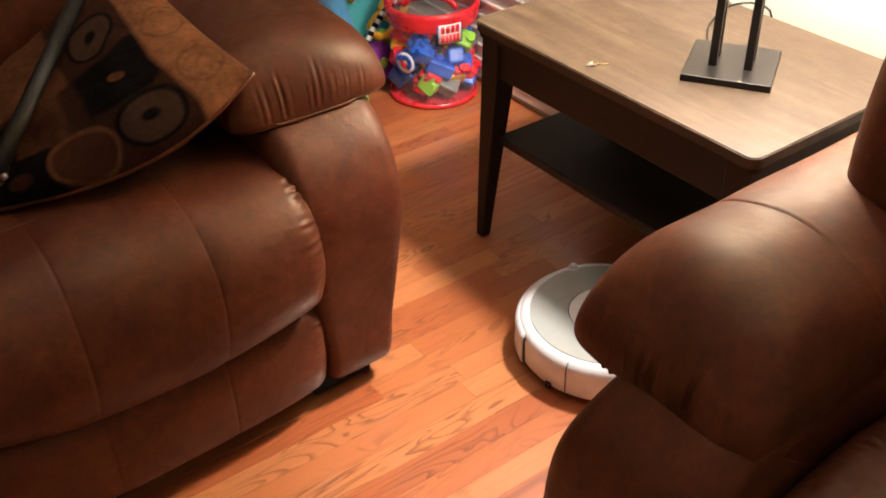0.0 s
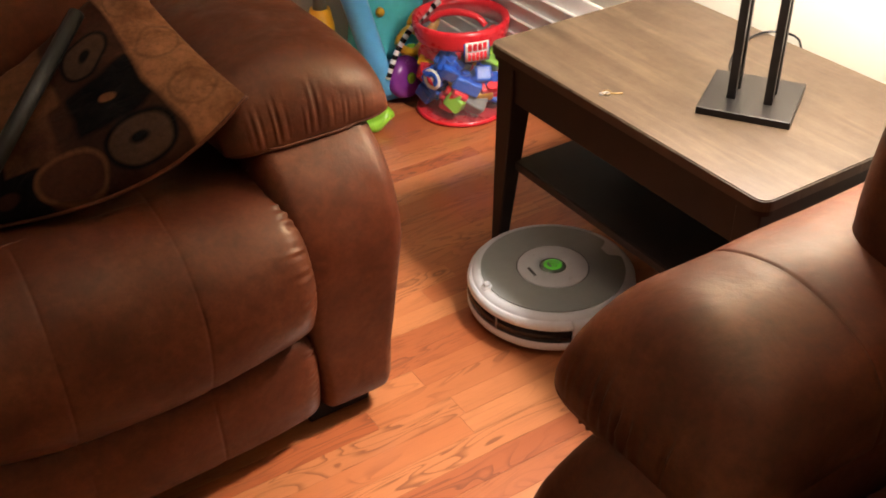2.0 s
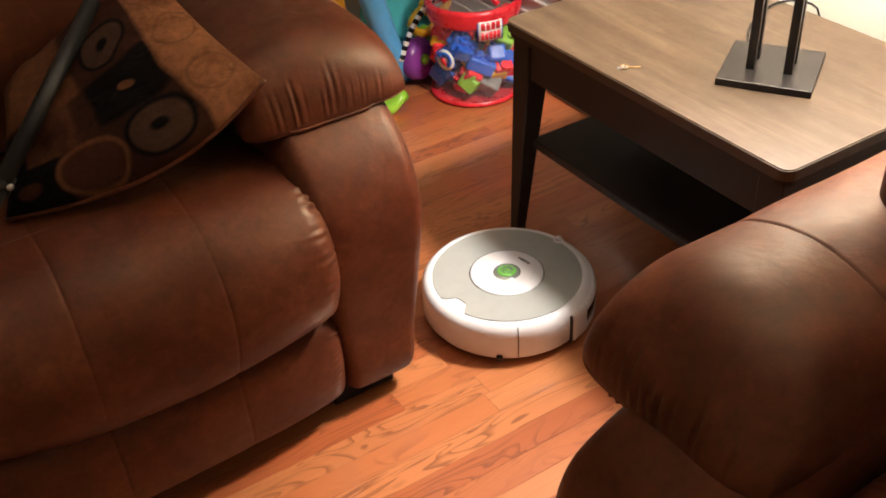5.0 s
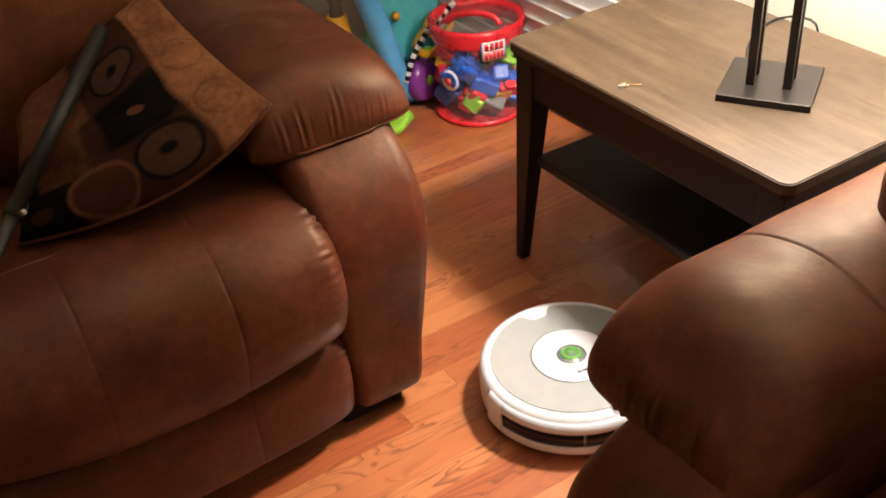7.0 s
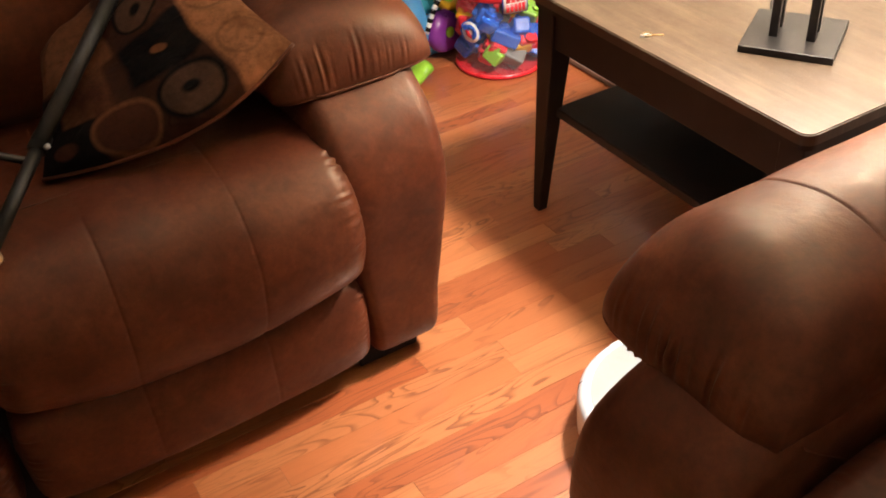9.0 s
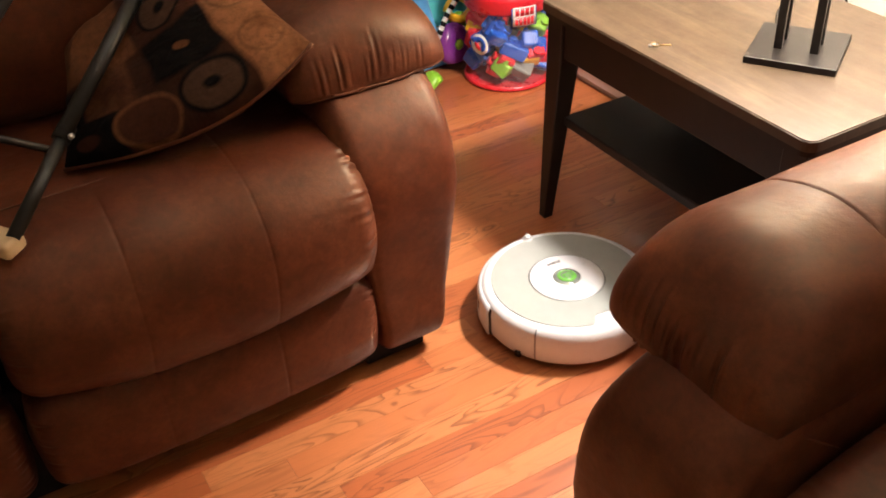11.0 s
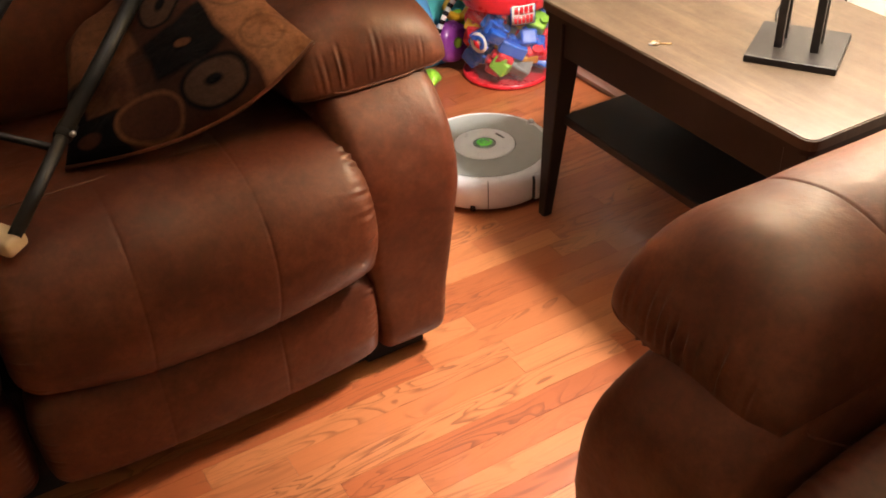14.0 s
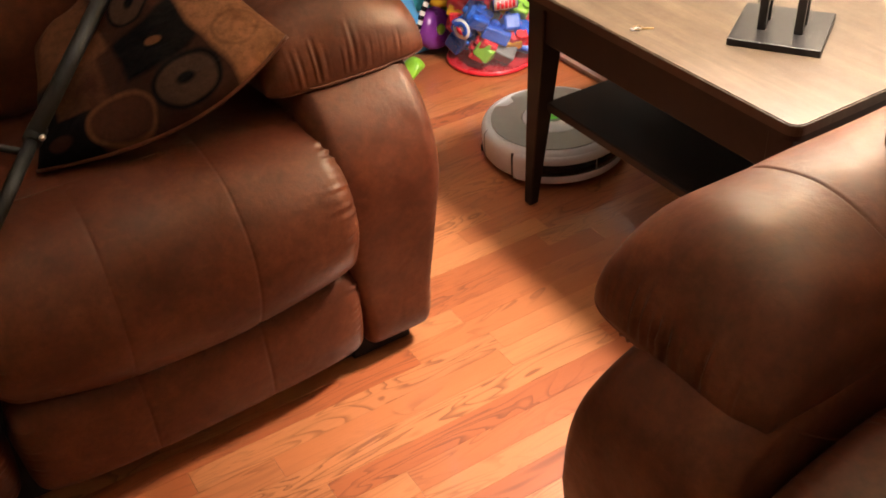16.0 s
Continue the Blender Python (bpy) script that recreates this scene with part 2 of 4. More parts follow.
M_THREAD = plain("tan_thread", (0.11, 0.05, 0.025), 0.7)


# ---------------------------------------------------------------- builders
def thing(name, at, label, category, group="", kind="", turn=0.0):
    ob = new(name)
    ob.empty_display_size = 0.1
    ob.location = at
    ob.rotation_euler = (0, 0, radians(turn))
    return tagged(ob, label, category, group, kind)


def root(ob):
    while ob.parent:
        ob = ob.parent
    return ob


def part(name, bm, material, parent, label="", smooth=True, local=False):
    """One mesh under a thing or a part; the bmesh is in world space, or in the thing's own space if local."""
    me = bpy.data.meshes.new(name)
    if isinstance(bm, tuple):
        me.from_pydata(*[np.asarray(a).tolist() if not isinstance(a, list) else a for a in (bm[0], [], bm[1])])
        me.update()
    else:
        bm.to_mesh(me)
        bm.free()
    if not local and parent:
        me.transform(Matrix.Translation(-Vector(root(parent).location)))
    me.materials.append(material)
    if smooth:
        me.shade_smooth()
    ob = new(name, me)
    if parent:
        ob.parent = parent
    return tagged(ob, label)


def box(x0, x1, y0, y1, z0, z1, bevel=0.0, seg=2):
    bm = bmesh.new()
    bmesh.ops.create_cube(bm, size=1)
    bmesh.ops.scale(bm, vec=(x1 - x0, y1 - y0, z1 - z0), verts=bm.verts)
    bmesh.ops.translate(bm, vec=((x0 + x1) / 2, (y0 + y1) / 2, (z0 + z1) / 2), verts=bm.verts)
    if bevel:
        bmesh.ops.bevel(bm, geom=bm.edges[:], offset=bevel, segments=seg, affect="EDGES", profile=0.5)
    return bm


def beam(a, b, w, h=None, bevel=0.001):
    """A square bar from a to b."""
    a, b = Vector(a), Vector(b)
    L = (b - a).length
    bm = box(-w / 2, w / 2, -(h or w) / 2, (h or w) / 2, 0, L, bevel, 1)
    bm.transform(Matrix.Translation(a) @ (b - a).to_track_quat("Z", "Y").to_matrix().to_4x4())
    return bm


def pipe(points, r, n=10):
    """A round tube through points."""
    pts = [Vector(p) for p in points]
    verts, faces = [], []
    side = None
    for i, p in enumerate(pts):
        d = (pts[min(i + 1, len(pts) - 1)] - pts[max(i - 1, 0)]).normalized()
        side = (side - d * side.dot(d)).normalized() if side else d.orthogonal().normalized()
        up = d.cross(side)
        verts += [tuple(p + r * (math.cos(k * math.tau / n) * side + math.sin(k * math.tau / n) * up)) for k in range(n)]
    for i in range(len(pts) - 1):
        faces += [[i * n + k, i * n + (k + 1) % n, (i + 1) * n + (k + 1) % n, (i + 1) * n + k] for k in range(n)]
    faces += [list(range(n))[::-1], [(len(pts) - 1) * n + k for k in range(n)]]
    return verts, faces


def spline(ctrl, n, closed=True):
    """Catmull-Rom through the control points, n points in all, evenly spaced."""
    c = np.array(ctrl, float)
    k = len(c)
    out = []
    for i in range(k if closed else k - 1):
        p = [c[(i + j) % k] if closed else c[min(max(i + j, 0), k - 1)] for j in (-1, 0, 1, 2)]
        t = np.linspace(0, 1, 24, endpoint=False)[:, None]
        out.append(0.5 * (2 * p[1] + (p[2] - p[0]) * t + (2 * p[0] - 5 * p[1] + 4 * p[2] - p[3]) * t**2 + (3 * p[1] - p[0] - 3 * p[2] + p[3]) * t**3))
    pts = np.concatenate(out + ([] if closed else [c[-1:]]))
    if closed:
        pts = np.concatenate([pts, pts[:1]])
    s = np.r_[0, np.cumsum(np.linalg.norm(np.diff(pts, axis=0), axis=1))]
    want = np.linspace(0, s[-1], n + 1)[:-1] if closed else np.linspace(0, s[-1], n)
    return np.stack([np.interp(want, s, pts[:, j]) for j in range(c.shape[1])], 1)


def lathe(profile, n=64, a0=0.0, a1=360.0, thick=False):
    """Turns a profile of (r, z) about z, over an arc of degrees; closes the ends of a partial arc."""
    full = abs(a1 - a0) >= 359.9
    m = n if full else n + 1
    ang = np.radians(a0 + (a1 - a0) * np.arange(m) / n)
    verts = [(r * math.cos(a), r * math.sin(a), z) for a in ang for r, z in profile]
    k = len(profile)
    faces = []
    for i in range(n):
        j = (i + 1) % m
        faces += [[i * k + q, j * k + q, j * k + q + 1, i * k + q + 1] for q in range(k - 1)]
        if thick:
            faces.append([i * k + k - 1, j * k + k - 1, j * k, i * k])
    if not full and thick:
        faces += [list(range(k)), [(m - 1) * k + q for q in range(k)][::-1]]
    return verts, faces


def puff(profile, s0, s1, place, r=0.05, n=90, k=110, gather=0.0, gathers=40, reach=0.05, crown=0.0, seams=(), seed=0, lumps=0.004, gather_from=0.0, gather_to=1.0, one_end=False, nose=None):
    """A stuffed leather form: a closed profile (a, b) swept from s0 to s1 with rounded, gathered ends. place(s, a, b) gives the world point.
    seams: s values with a stitched groove round the profile."""
    prof = spline(profile, k)
    nxt, prv = np.roll(prof, -1, 0), np.roll(prof, 1, 0)
    tan = (nxt - prv) / np.linalg.norm(nxt - prv, axis=1)[:, None]
    nor = np.stack([tan[:, 1], -tan[:, 0]], 1)
    mid = prof.mean(0)
    if ((prof - mid) * nor).sum() < 0:
        nor = -nor
    th = np.linspace(0, 1, n)
    e = 0.5 - 0.5 * np.cos(np.pi * th)
    st = s0 + (s1 - s0) * (0.55 * e + 0.45 * th)
    st = np.sort(np.concatenate([st] + [q + np.array([-0.009, -0.006, -0.0035, -0.0015, 0, 0.0015, 0.0035, 0.006, 0.009]) for q in seams]))
    stations = [(s, 1.0) for s in st]
    for f in (0.75, 0.5, 0.25, 0.04):
        stations = [(s0, f)] + stations + [(s1, f)]
    rng = np.random.RandomState(seed)
    phase = np.cumsum(rng.uniform(0.4, 1.6, k))
    phase = phase / phase[-1] * gathers * math.tau
    which = (phase / math.tau).astype(int)
    depth = np.clip(rng.uniform(-0.25 if nose else -0.4, 1.0, which.max() + 1), 0, 1)[which]
    length = rng.uniform(0.45, 1.5, which.max() + 1)[which]
    strength = 0.5 * depth + 0.25 * (np.roll(depth, 1) + np.roll(depth, -1))
    frac = np.arange(k) / k
    zone = ((frac >= gather_from) & (frac <= gather_to)).astype(float)
    verts = []
    for s, f in stations:
        d = min(s - s0, s1 - s)
        inset = r - math.sqrt(max(0.0, r * r - max(0.0, r - d) ** 2))
        u = (s - s0) / (s1 - s0)
        puffed = crown * (1 - (2 * u - 1) ** 4)
        if nose and s < (s0 + s1) / 2:
            inset = 0.0
        pts = prof + nor * (puffed - inset)
        if gather:
            near = np.exp(-((s - s0) if one_end else d) / (reach * length))
            if not nose:
                near = np.exp(-(((d - 0.45 * r) / (0.4 * r * length)) ** 2))
            if nose:
                # short puckers that rise from the front seam and die out on the way up
                up = math.sqrt(max(0.0, 1 - (1 - min(1.0, (s - s0) / r)) ** 2))
                end = 0.24 + 0.34 * length
                near = min(1.0, up / 0.16) * np.clip((end - up) / 0.30, 0, 1) ** 1.4
            fold = gather * near * zone * strength * np.sin(phase)
            if nose:
                fold = fold * np.clip(1 - (np.abs(prof[:, 0] - mid[0]) / (0.8 * np.abs(prof[:, 0] - mid[0]).max())) ** 2, 0, 1)
            pts = pts + nor * (fold * (up if nose else 1.0))[:, None]
        for q in seams:
            pts = pts - nor * ((0.0022 if nose else 0.0009) * math.exp(-(((s - q) / 0.0026) ** 2)) + 0.0006 * math.exp(-(((s - q) / 0.012) ** 2)))
        if nose:
            # the top rolls over the front, down to a seam at the height nose
            h = math.sqrt(max(0.0, 1 - (1 - min(1.0, (s - s0) / r)) ** 2))
            pts = np.stack([mid[0] + (pts[:, 0] - mid[0]) * (1 - 0.03 * (1 - h) ** 2), nose + (pts[:, 1] - nose) * (0.05 + 0.95 * h)], 1)
        if f < 1:
            core = np.array([mid[0], nose]) if nose and s == s0 else mid
            pts = core + (pts - core) * f
        bulge = 0.0 if nose else (1 - f) * r * 0.25 * (-1 if s == s0 else 1)
        wide = np.abs(prof[:, 0] - mid[0]).max()
        for j, (a, b) in enumerate(pts):
            out = fold[j] * math.sqrt(1 - h * h) if nose and f == 1 else 0.0
            back = 0.022 * (abs(a - mid[0]) / wide) ** 7 * max(0.0, 1 - (s - s0) / 0.25) ** 2 if nose else 0.0
            verts.append(Vector(place(s + bulge + back - out, a, b)))
    out = []
    for i, p in enumerate(verts):
        q = noise.noise_vector(p * 7.0 + Vector((seed * 3.1, 0, 0)))
        out.append(tuple(p + q * lumps))
    faces = []
    m = len(stations)
    for i in range(m - 1):
        faces += [[i * k + j, i * k + (j + 1) % k, (i + 1) * k + (j + 1) % k, (i + 1) * k + j] for j in range(k)]
    faces += [list(range(k))[::-1], [(m - 1) * k + j for j in range(k)]]
    bm = bmesh.new()
    vs = [bm.verts.new(v) for v in out]
    for fc in faces:
        bm.faces.new([vs[i] for i in fc])
    bmesh.ops.recalc_face_normals(bm, faces=bm.faces[:])
    return bm


# ---------------------------------------------------------------- room
# WEST and SOUTH are drawn in close for a stronger bounce
EAST, WEST, SOUTH, NORTH, HIGH = 1.70, -1.25, -1.05, 2.75, 2.36


def slab(name, dims, mat, label):
    ob = part(name, box(*dims), mat, None, smooth=False)
    return tagged(ob, label, kind="structure")


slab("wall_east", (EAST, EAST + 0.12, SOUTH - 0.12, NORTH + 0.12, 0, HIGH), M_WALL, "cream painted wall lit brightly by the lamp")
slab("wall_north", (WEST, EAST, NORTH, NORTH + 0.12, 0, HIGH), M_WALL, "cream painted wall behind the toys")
# these two stay out of view; added as reflectors that fill the dark fronts
slab("bounce_wall_west", (WEST - 0.12, WEST, SOUTH - 0.12, NORTH + 0.12, 0, HIGH), M_BOUNCEWALL, "unseen pale wall set close to bounce lamp light")
slab("bounce_wall_south", (WEST, EAST, SOUTH - 0.12, SOUTH, 0, HIGH), M_BOUNCEWALL, "unseen pale wall set close to bounce lamp light")
slab("ceiling", (WEST - 0.12, EAST + 0.12, SOUTH - 0.12, NORTH + 0.12, HIGH, HIGH + 0.1), M_CEIL, "white painted ceiling")
floor = slab("floor", (WEST, EAST, SOUTH, NORTH, -0.05, -0.006), M_GAP, "red-toned oak strip floor with a glossy finish")


# ---------------------------------------------------------------- sofas
def recliner_module(owner, place, x0, x1, seed, back_end=0.60, sloped=False):
    """Seat, footrest and back of one place to sit; x runs across the seat, y to its back."""
    along = lambda s, a, b: place(s, a, b)

    def bowed(s, a, b):
        # the stuffed front swells in its middle and sags over the footrest
        u = (s - x0) / (x1 - x0)
        swell = max(0.0, 1 - abs(2 * u - 1) ** 2.4)
        front = min(1.0, max(0.0, (1.5 - a) / 0.25))
        low = min(1.0, max(0.0, (0.37 - b) / 0.10))
        return place(s, a - 0.014 * swell * front, b - (0.030 * swell - 0.006) * front * low)

    def foot_bowed(s, a, b):
        u = (s - x0) / (x1 - x0)
        swell = max(0.0, 1 - abs(2 * u - 1) ** 2.4)
        return place(s, a - 0.022 * swell - 0.014 * (1 - u), b)

    seat = [(1.74, 0.46), (1.58, 0.480), (1.44, 0.497), (1.32, 0.503), (1.24, 0.484), (1.185, 0.432), (1.166, 0.36), (1.180, 0.295), (1.225, 0.258), (1.34, 0.25), (1.55, 0.25), (1.74, 0.27)]
    if sloped:
        seat = [(1.74, 0.43), (1.62, 0.455), (1.50, 0.463), (1.40, 0.458), (1.31, 0.435), (1.235, 0.392), (1.192, 0.335), (1.182, 0.28), (1.222, 0.250), (1.34, 0.24), (1.55, 0.24), (1.74, 0.26)]
    w = x1 - x0
    part("seat_cushion", puff(seat, x0, x1, bowed, 0.04, k=420, gather=0.0042, gathers=84, reach=0.02, crown=0.006, seams=(x0 + w * 0.33, x0 + w * 0.675), seed=seed), M_LEATHER, owner)
    foot = [(1.275, 0.252), (1.226, 0.238), (1.209, 0.185), (1.211, 0.110), (1.230, 0.064), (1.30, 0.050), (1.36, 0.14), (1.34, 0.24)]
    part("footrest_panel", puff(foot, x0 + 0.004, x1 + 0.001, foot_bowed, 0.03, n=60, k=240, gather=0.003, gathers=44, reach=0.03, crown=0.004, seams=(x0 + w * 0.33, x0 + w * 0.675), seed=seed + 1), M_LEATHER, owner)
    back = [(1.70, 0.46), (1.635, 0.54), (1.625, 0.68), (1.665, 0.84), (1.73, 0.95), (1.83, 0.985), (1.93, 0.94), (1.96, 0.7), (1.96, 0.3), (1.80, 0.28)]
    part("back_cushion", puff(back, x0 + 0.003, min(x1, 0.60) if back_end < 0.61 else back_end, along, 0.07, n=70, k=90, gather=0.004, gathers=30, reach=0.05, crown=0.01, seed=seed + 2), M_LEATHER, owner)
    # stitched line along the crest of the seat
    if not sloped:
        line = [along(x0 + 0.03 + (w * 0.675 - 0.03) * i / 20, 1.35, 0.5088) for i in range(21)]
        part("stitching", pipe(line, 0.0013, 6), M_THREAD, owner)
    # black box reaches the floor to paint the shaded gap below the footrest
    part("base", box_between(along, x0 - 0.01, x1 + 0.01, 1.268, 1.94, 0.004, 0.24), M_LINING_SHADE, owner, smooth=False)


def box_between(place, x0, x1, y0, y1, z0, z1):
    a, b = place(x0, y0, z0), place(x1, y1, z1)
    return box(min(a[0], b[0]), max(a[0], b[0]), min(a[1], b[1]), max(a[1], b[1]), z0, z1, 0.004, 1)


def sofa_arm(owner, place, seed, shape, body, pad=(0.565, 0.865), front=1.30, drop=0.0, thick=1.0, nose_r=0.105):
    """shape(x, z): how far the panel's side moves at a height; drop: how much lower the pad sits."""
    arm = [(1.36, 0.560), (1.300, 0.545), (1.252, 0.50), (1.222, 0.44), (1.211, 0.37), (1.212, 0.29), (1.221, 0.17), (1.236, 0.052), (1.35, 0.045), (1.65, 0.045), (1.95, 0.05), (1.95, 0.30), (1.95, 0.54), (1.65, 0.56)]
    arm = [(a, b - drop * max(0.0, b - 0.2) / 0.36) for a, b in arm]
    shaped = lambda s, a, b: place(shape(s, b), a, b)
    part("arm_panel", puff(arm, body[0], body[1], shaped, 0.034, n=70, k=300, gather=0.0014, gathers=80, reach=0.02, crown=0.006, seed=seed, lumps=0.005), M_LEATHER, owner)
    # pad: profile across the arm, swept from the front to the back
    c, hw = (pad[0] + pad[1]) / 2, (pad[1] - pad[0]) / 2
    top = [(-1.0, 0.590), (-0.94, 0.630), (-0.66, 0.664), (0, 0.682), (0.66, 0.664), (0.94, 0.630), (1.0, 0.590), (0.94, 0.556), (0.6, 0.545), (0, 0.543), (-0.6, 0.545), (-0.94, 0.556)]
    prof = [(c + hw * a, 0.66 + (b - 0.66) * thick - drop) for a, b in top]
    swept = lambda s, a, b: place(a, s, b)
    seam = 0.66 - 0.1 * thick - drop
    part("arm_pad", puff(prof, front, 1.97, swept, nose_r, n=150, k=400, gather=(0.0085 if drop else 0.0042), gathers=(46 if drop else 52), crown=0.003, seams=((front + 0.235,) if drop else ()), seed=seed + 1, one_end=True, nose=seam), M_LEATHER, owner)
    if not drop:
        edge = [swept(front - 0.001 + 0.022 * abs(0.86 * (i / 15 - 1)) ** 7 + 0.02 * abs(i / 15 - 1) ** 8, c + hw * 0.66 * (i / 15 - 1), seam - 0.002 + 0.02 * abs(i / 15 - 1) ** 8) for i in range(31)]
        part("piping", pipe(edge, 0.0024, 8), M_LEATHER, owner)
    # front foot widened, its black also filling the dark gap below the arm
    part("foot_block", box_between(place, 0.63, 0.755, 1.262, 1.34, 0.0, 0.056), M_LINING_SHADE, owner, smooth=False)
    part("foot_block", box_between(place, 0.67, 0.75, 1.86, 1.92, 0.0, 0.05), M_LINING_SHADE, owner, smooth=False)


def tucked(s, b):
    return 0.72 + (s - 0.72) * (0.62 + 0.38 * min(1.0, b / 0.38))


def flared(s, b):
    return s - 0.075 * max(0.0, (b - 0.22) / 0.3) ** 1.15 * min(1.0, max(0.0, (s - 0.6) / 0.18))


def straight(s, a, b):
    return (s, a, b)


def swapped(s, a, b):
    return (a - 0.55, s - 0.155, b)


sofa = thing("reclining_sofa", (0.1, 1.6, 0), "brown leather reclining sofa with padded arms and puffy seats", "sofa")
recliner_module(sofa, straight, 0.035, 0.645, 3)
recliner_module(sofa, straight, -0.59, 0.022, 13)
sofa_arm(sofa, straight, 21, tucked, (0.612, 0.827))

armchair = thing("recliner_armchair", (1.05, 0.2, 0), "brown leather recliner armchair with thick padded arm", "armchair")
recliner_module(armchair, swapped, 0.035, 0.546, 33, back_end=0.756, sloped=True)
sofa_arm(armchair, swapped, 41, flared, (0.556, 0.838), pad=(0.562, 0.862), drop=0.05, thick=1.28, front=1.275, nose_r=0.135)


# ---------------------------------------------------------------- end table
def end_table():
    x0, x1, y0, y1, h = 1.197, 1.668, 0.795, 1.512, TABLE_TOP
    t = thing("end_table", (1.44, 1.145, 0), "end table with walnut laminate top and dark tapered legs", "table")
    bm = box(x0, x1, y0, y1, h - 0.02, h)
    up = [e for e in bm.edges if abs(e.verts[0].co.z - e.verts[1].co.z) > 0.01]
    bmesh.ops.bevel(bm, geom=up, offset=0.022, segments=6, affect="EDGES", profile=0.5)
    rim = [e for e in bm.edges if all(v.co.z > h - 0.001 for v in e.verts)]
    bmesh.ops.bevel(bm, geom=rim, offset=0.002, segments=2, affect="EDGES")
    part("tabletop", bm, M_WALNUT, t, smooth=False)
    i = 0.02
    bm = box(x0 + 0.004, x1 - 0.004, y0 + 0.004, y1 - 0.004, h - 0.032, h - 0.0205)
    up = [e for e in bm.edges if abs(e.verts[0].co.z - e.verts[1].co.z) > 0.005]
    bmesh.ops.bevel(bm, geom=up, offset=0.022, segments=6, affect="EDGES", profile=0.5)
    part("edge_band", bm, M_DARKWOOD, t, "dark wooden band under the top", smooth=False)
    za, zb = h - 0.115, h - 0.033
    for dims in ((x0 + i, x0 + i + 0.018, y0 + 0.05, y1 - 0.05), (x1 - i - 0.018, x1 - i, y0 + 0.05, y1 - 0.05), (x0 + 0.05, x1 - 0.05, y0 + i, y0 + i + 0.018), (x0 + 0.05, x1 - 0.05, y1 - i - 0.018, y1 - i)):
        part("apron", box(*dims, za, zb, 0.002, 1), M_DARKWOOD, t, smooth=False)
    for cx, sx in ((x0, 1), (x1, -1)):
        for cy, sy in ((y0, 1), (y1, -1)):
            a, b = Vector((cx + sx * 0.014, cy + sy * 0.014, 0)), 0.05
            bm = bmesh.new()
            rings = []
            for z, w in ((zb, b), (za - 0.02, b), (0.0, 0.023)):
                rings.append([bm.verts.new((a.x + sx * (p * w - 0.009 * (1 - z / zb)), a.y + sy * (q * w - 0.009 * (1 - z / zb)), z)) for p, q in ((0, 0), (1, 0), (1, 1), (0, 1))])
            for r1, r2 in zip(rings, rings[1:]):
                for k in range(4):
                    bm.faces.new((r1[k], r1[(k + 1) % 4], r2[(k + 1) % 4], r2[k]))
            bm.faces.new(rings[0])
            bm.faces.new(rings[-1])
            bmesh.ops.recalc_face_normals(bm, faces=bm.faces[:])
            bmesh.ops.bevel(bm, geom=bm.edges[:], offset=0.002, segments=1, affect="EDGES")
            part("leg", bm, M_DARKWOOD, t, smooth=False)
    part("shelf", box(x0 + 0.035, x1 - 0.035, y0 + 0.035, y1 - 0.045, 0.244, 0.266, 0.003, 1), M_DARKWOOD, t, smooth=False)
    return t


end_table()


# ---------------------------------------------------------------- table lamp
def table_lamp():
    cx, cy = LAMP
    a = math.atan2(-0.845, 0.535)
    z = TABLE_TOP
    t = thing("table_lamp", (cx, cy, z), "table lamp with square black base and four slim poles", "lamp", turn=math.degrees(a))
    part("base_plate", box(-0.078, 0.078, -0.08, 0.08, 0.0, 0.013, 0.0015, 2), M_BLACKMETAL, t, smooth=False, local=True)
    for sx in (-1, 1):
        for sy in (-1, 1):
            part("pole", beam((sx * 0.031, sy * 0.0215, 0.012), (sx * 0.031, sy * 0.0215, 0.52), 0.0145), M_BLACKMETAL, t, smooth=False, local=True)
    part("top_plate", box(-0.045, 0.045, -0.035, 0.035, 0.52, 0.528, 0.001, 1), M_BLACKMETAL, t, smooth=False, local=True)
    part("socket", lathe([(0.0, 0.528), (0.016, 0.528), (0.016, 0.575), (0.0, 0.575)], 16), M_BLACKMETAL, t, local=True)
    shade = part("shade", lathe([(0.196, 0.475), (0.199, 0.475), (0.175, 0.80), (0.172, 0.80), (0.196, 0.475)], 48), M_SHADE, t, "pale fabric drum shade", local=True)
    for k in range(3):
        b = k * math.tau / 3
        part("spider_arm", beam((0.01 * math.cos(b), 0.01 * math.sin(b), 0.572), (0.19 * math.cos(b), 0.19 * math.sin(b), 0.572), 0.004), M_BLACKMETAL, t, local=True)


table_lamp()
cord = spline([(1.463, 1.115, TABLE_TOP + 0.016), (1.475, 1.140, TABLE_TOP + 0.004), (1.535, 1.190, TABLE_TOP + 0.003), (1.62, 1.225, TABLE_TOP + 0.004), (1.660, 1.222, TABLE_TOP + 0.006), (1.682, 1.19, TABLE_TOP + 0.008), (1.686, 1.155, TABLE_TOP - 0.02), (1.688, 1.14, 0.3), (1.688, 1.13, 0.01)], 60, closed=False)
tagged(part("lamp_cord", pipe([tuple(p) for p in cord], 0.0024, 8), M_DARKPLAST, None), "thin black lamp cord trailing over the tabletop edge", "cord")


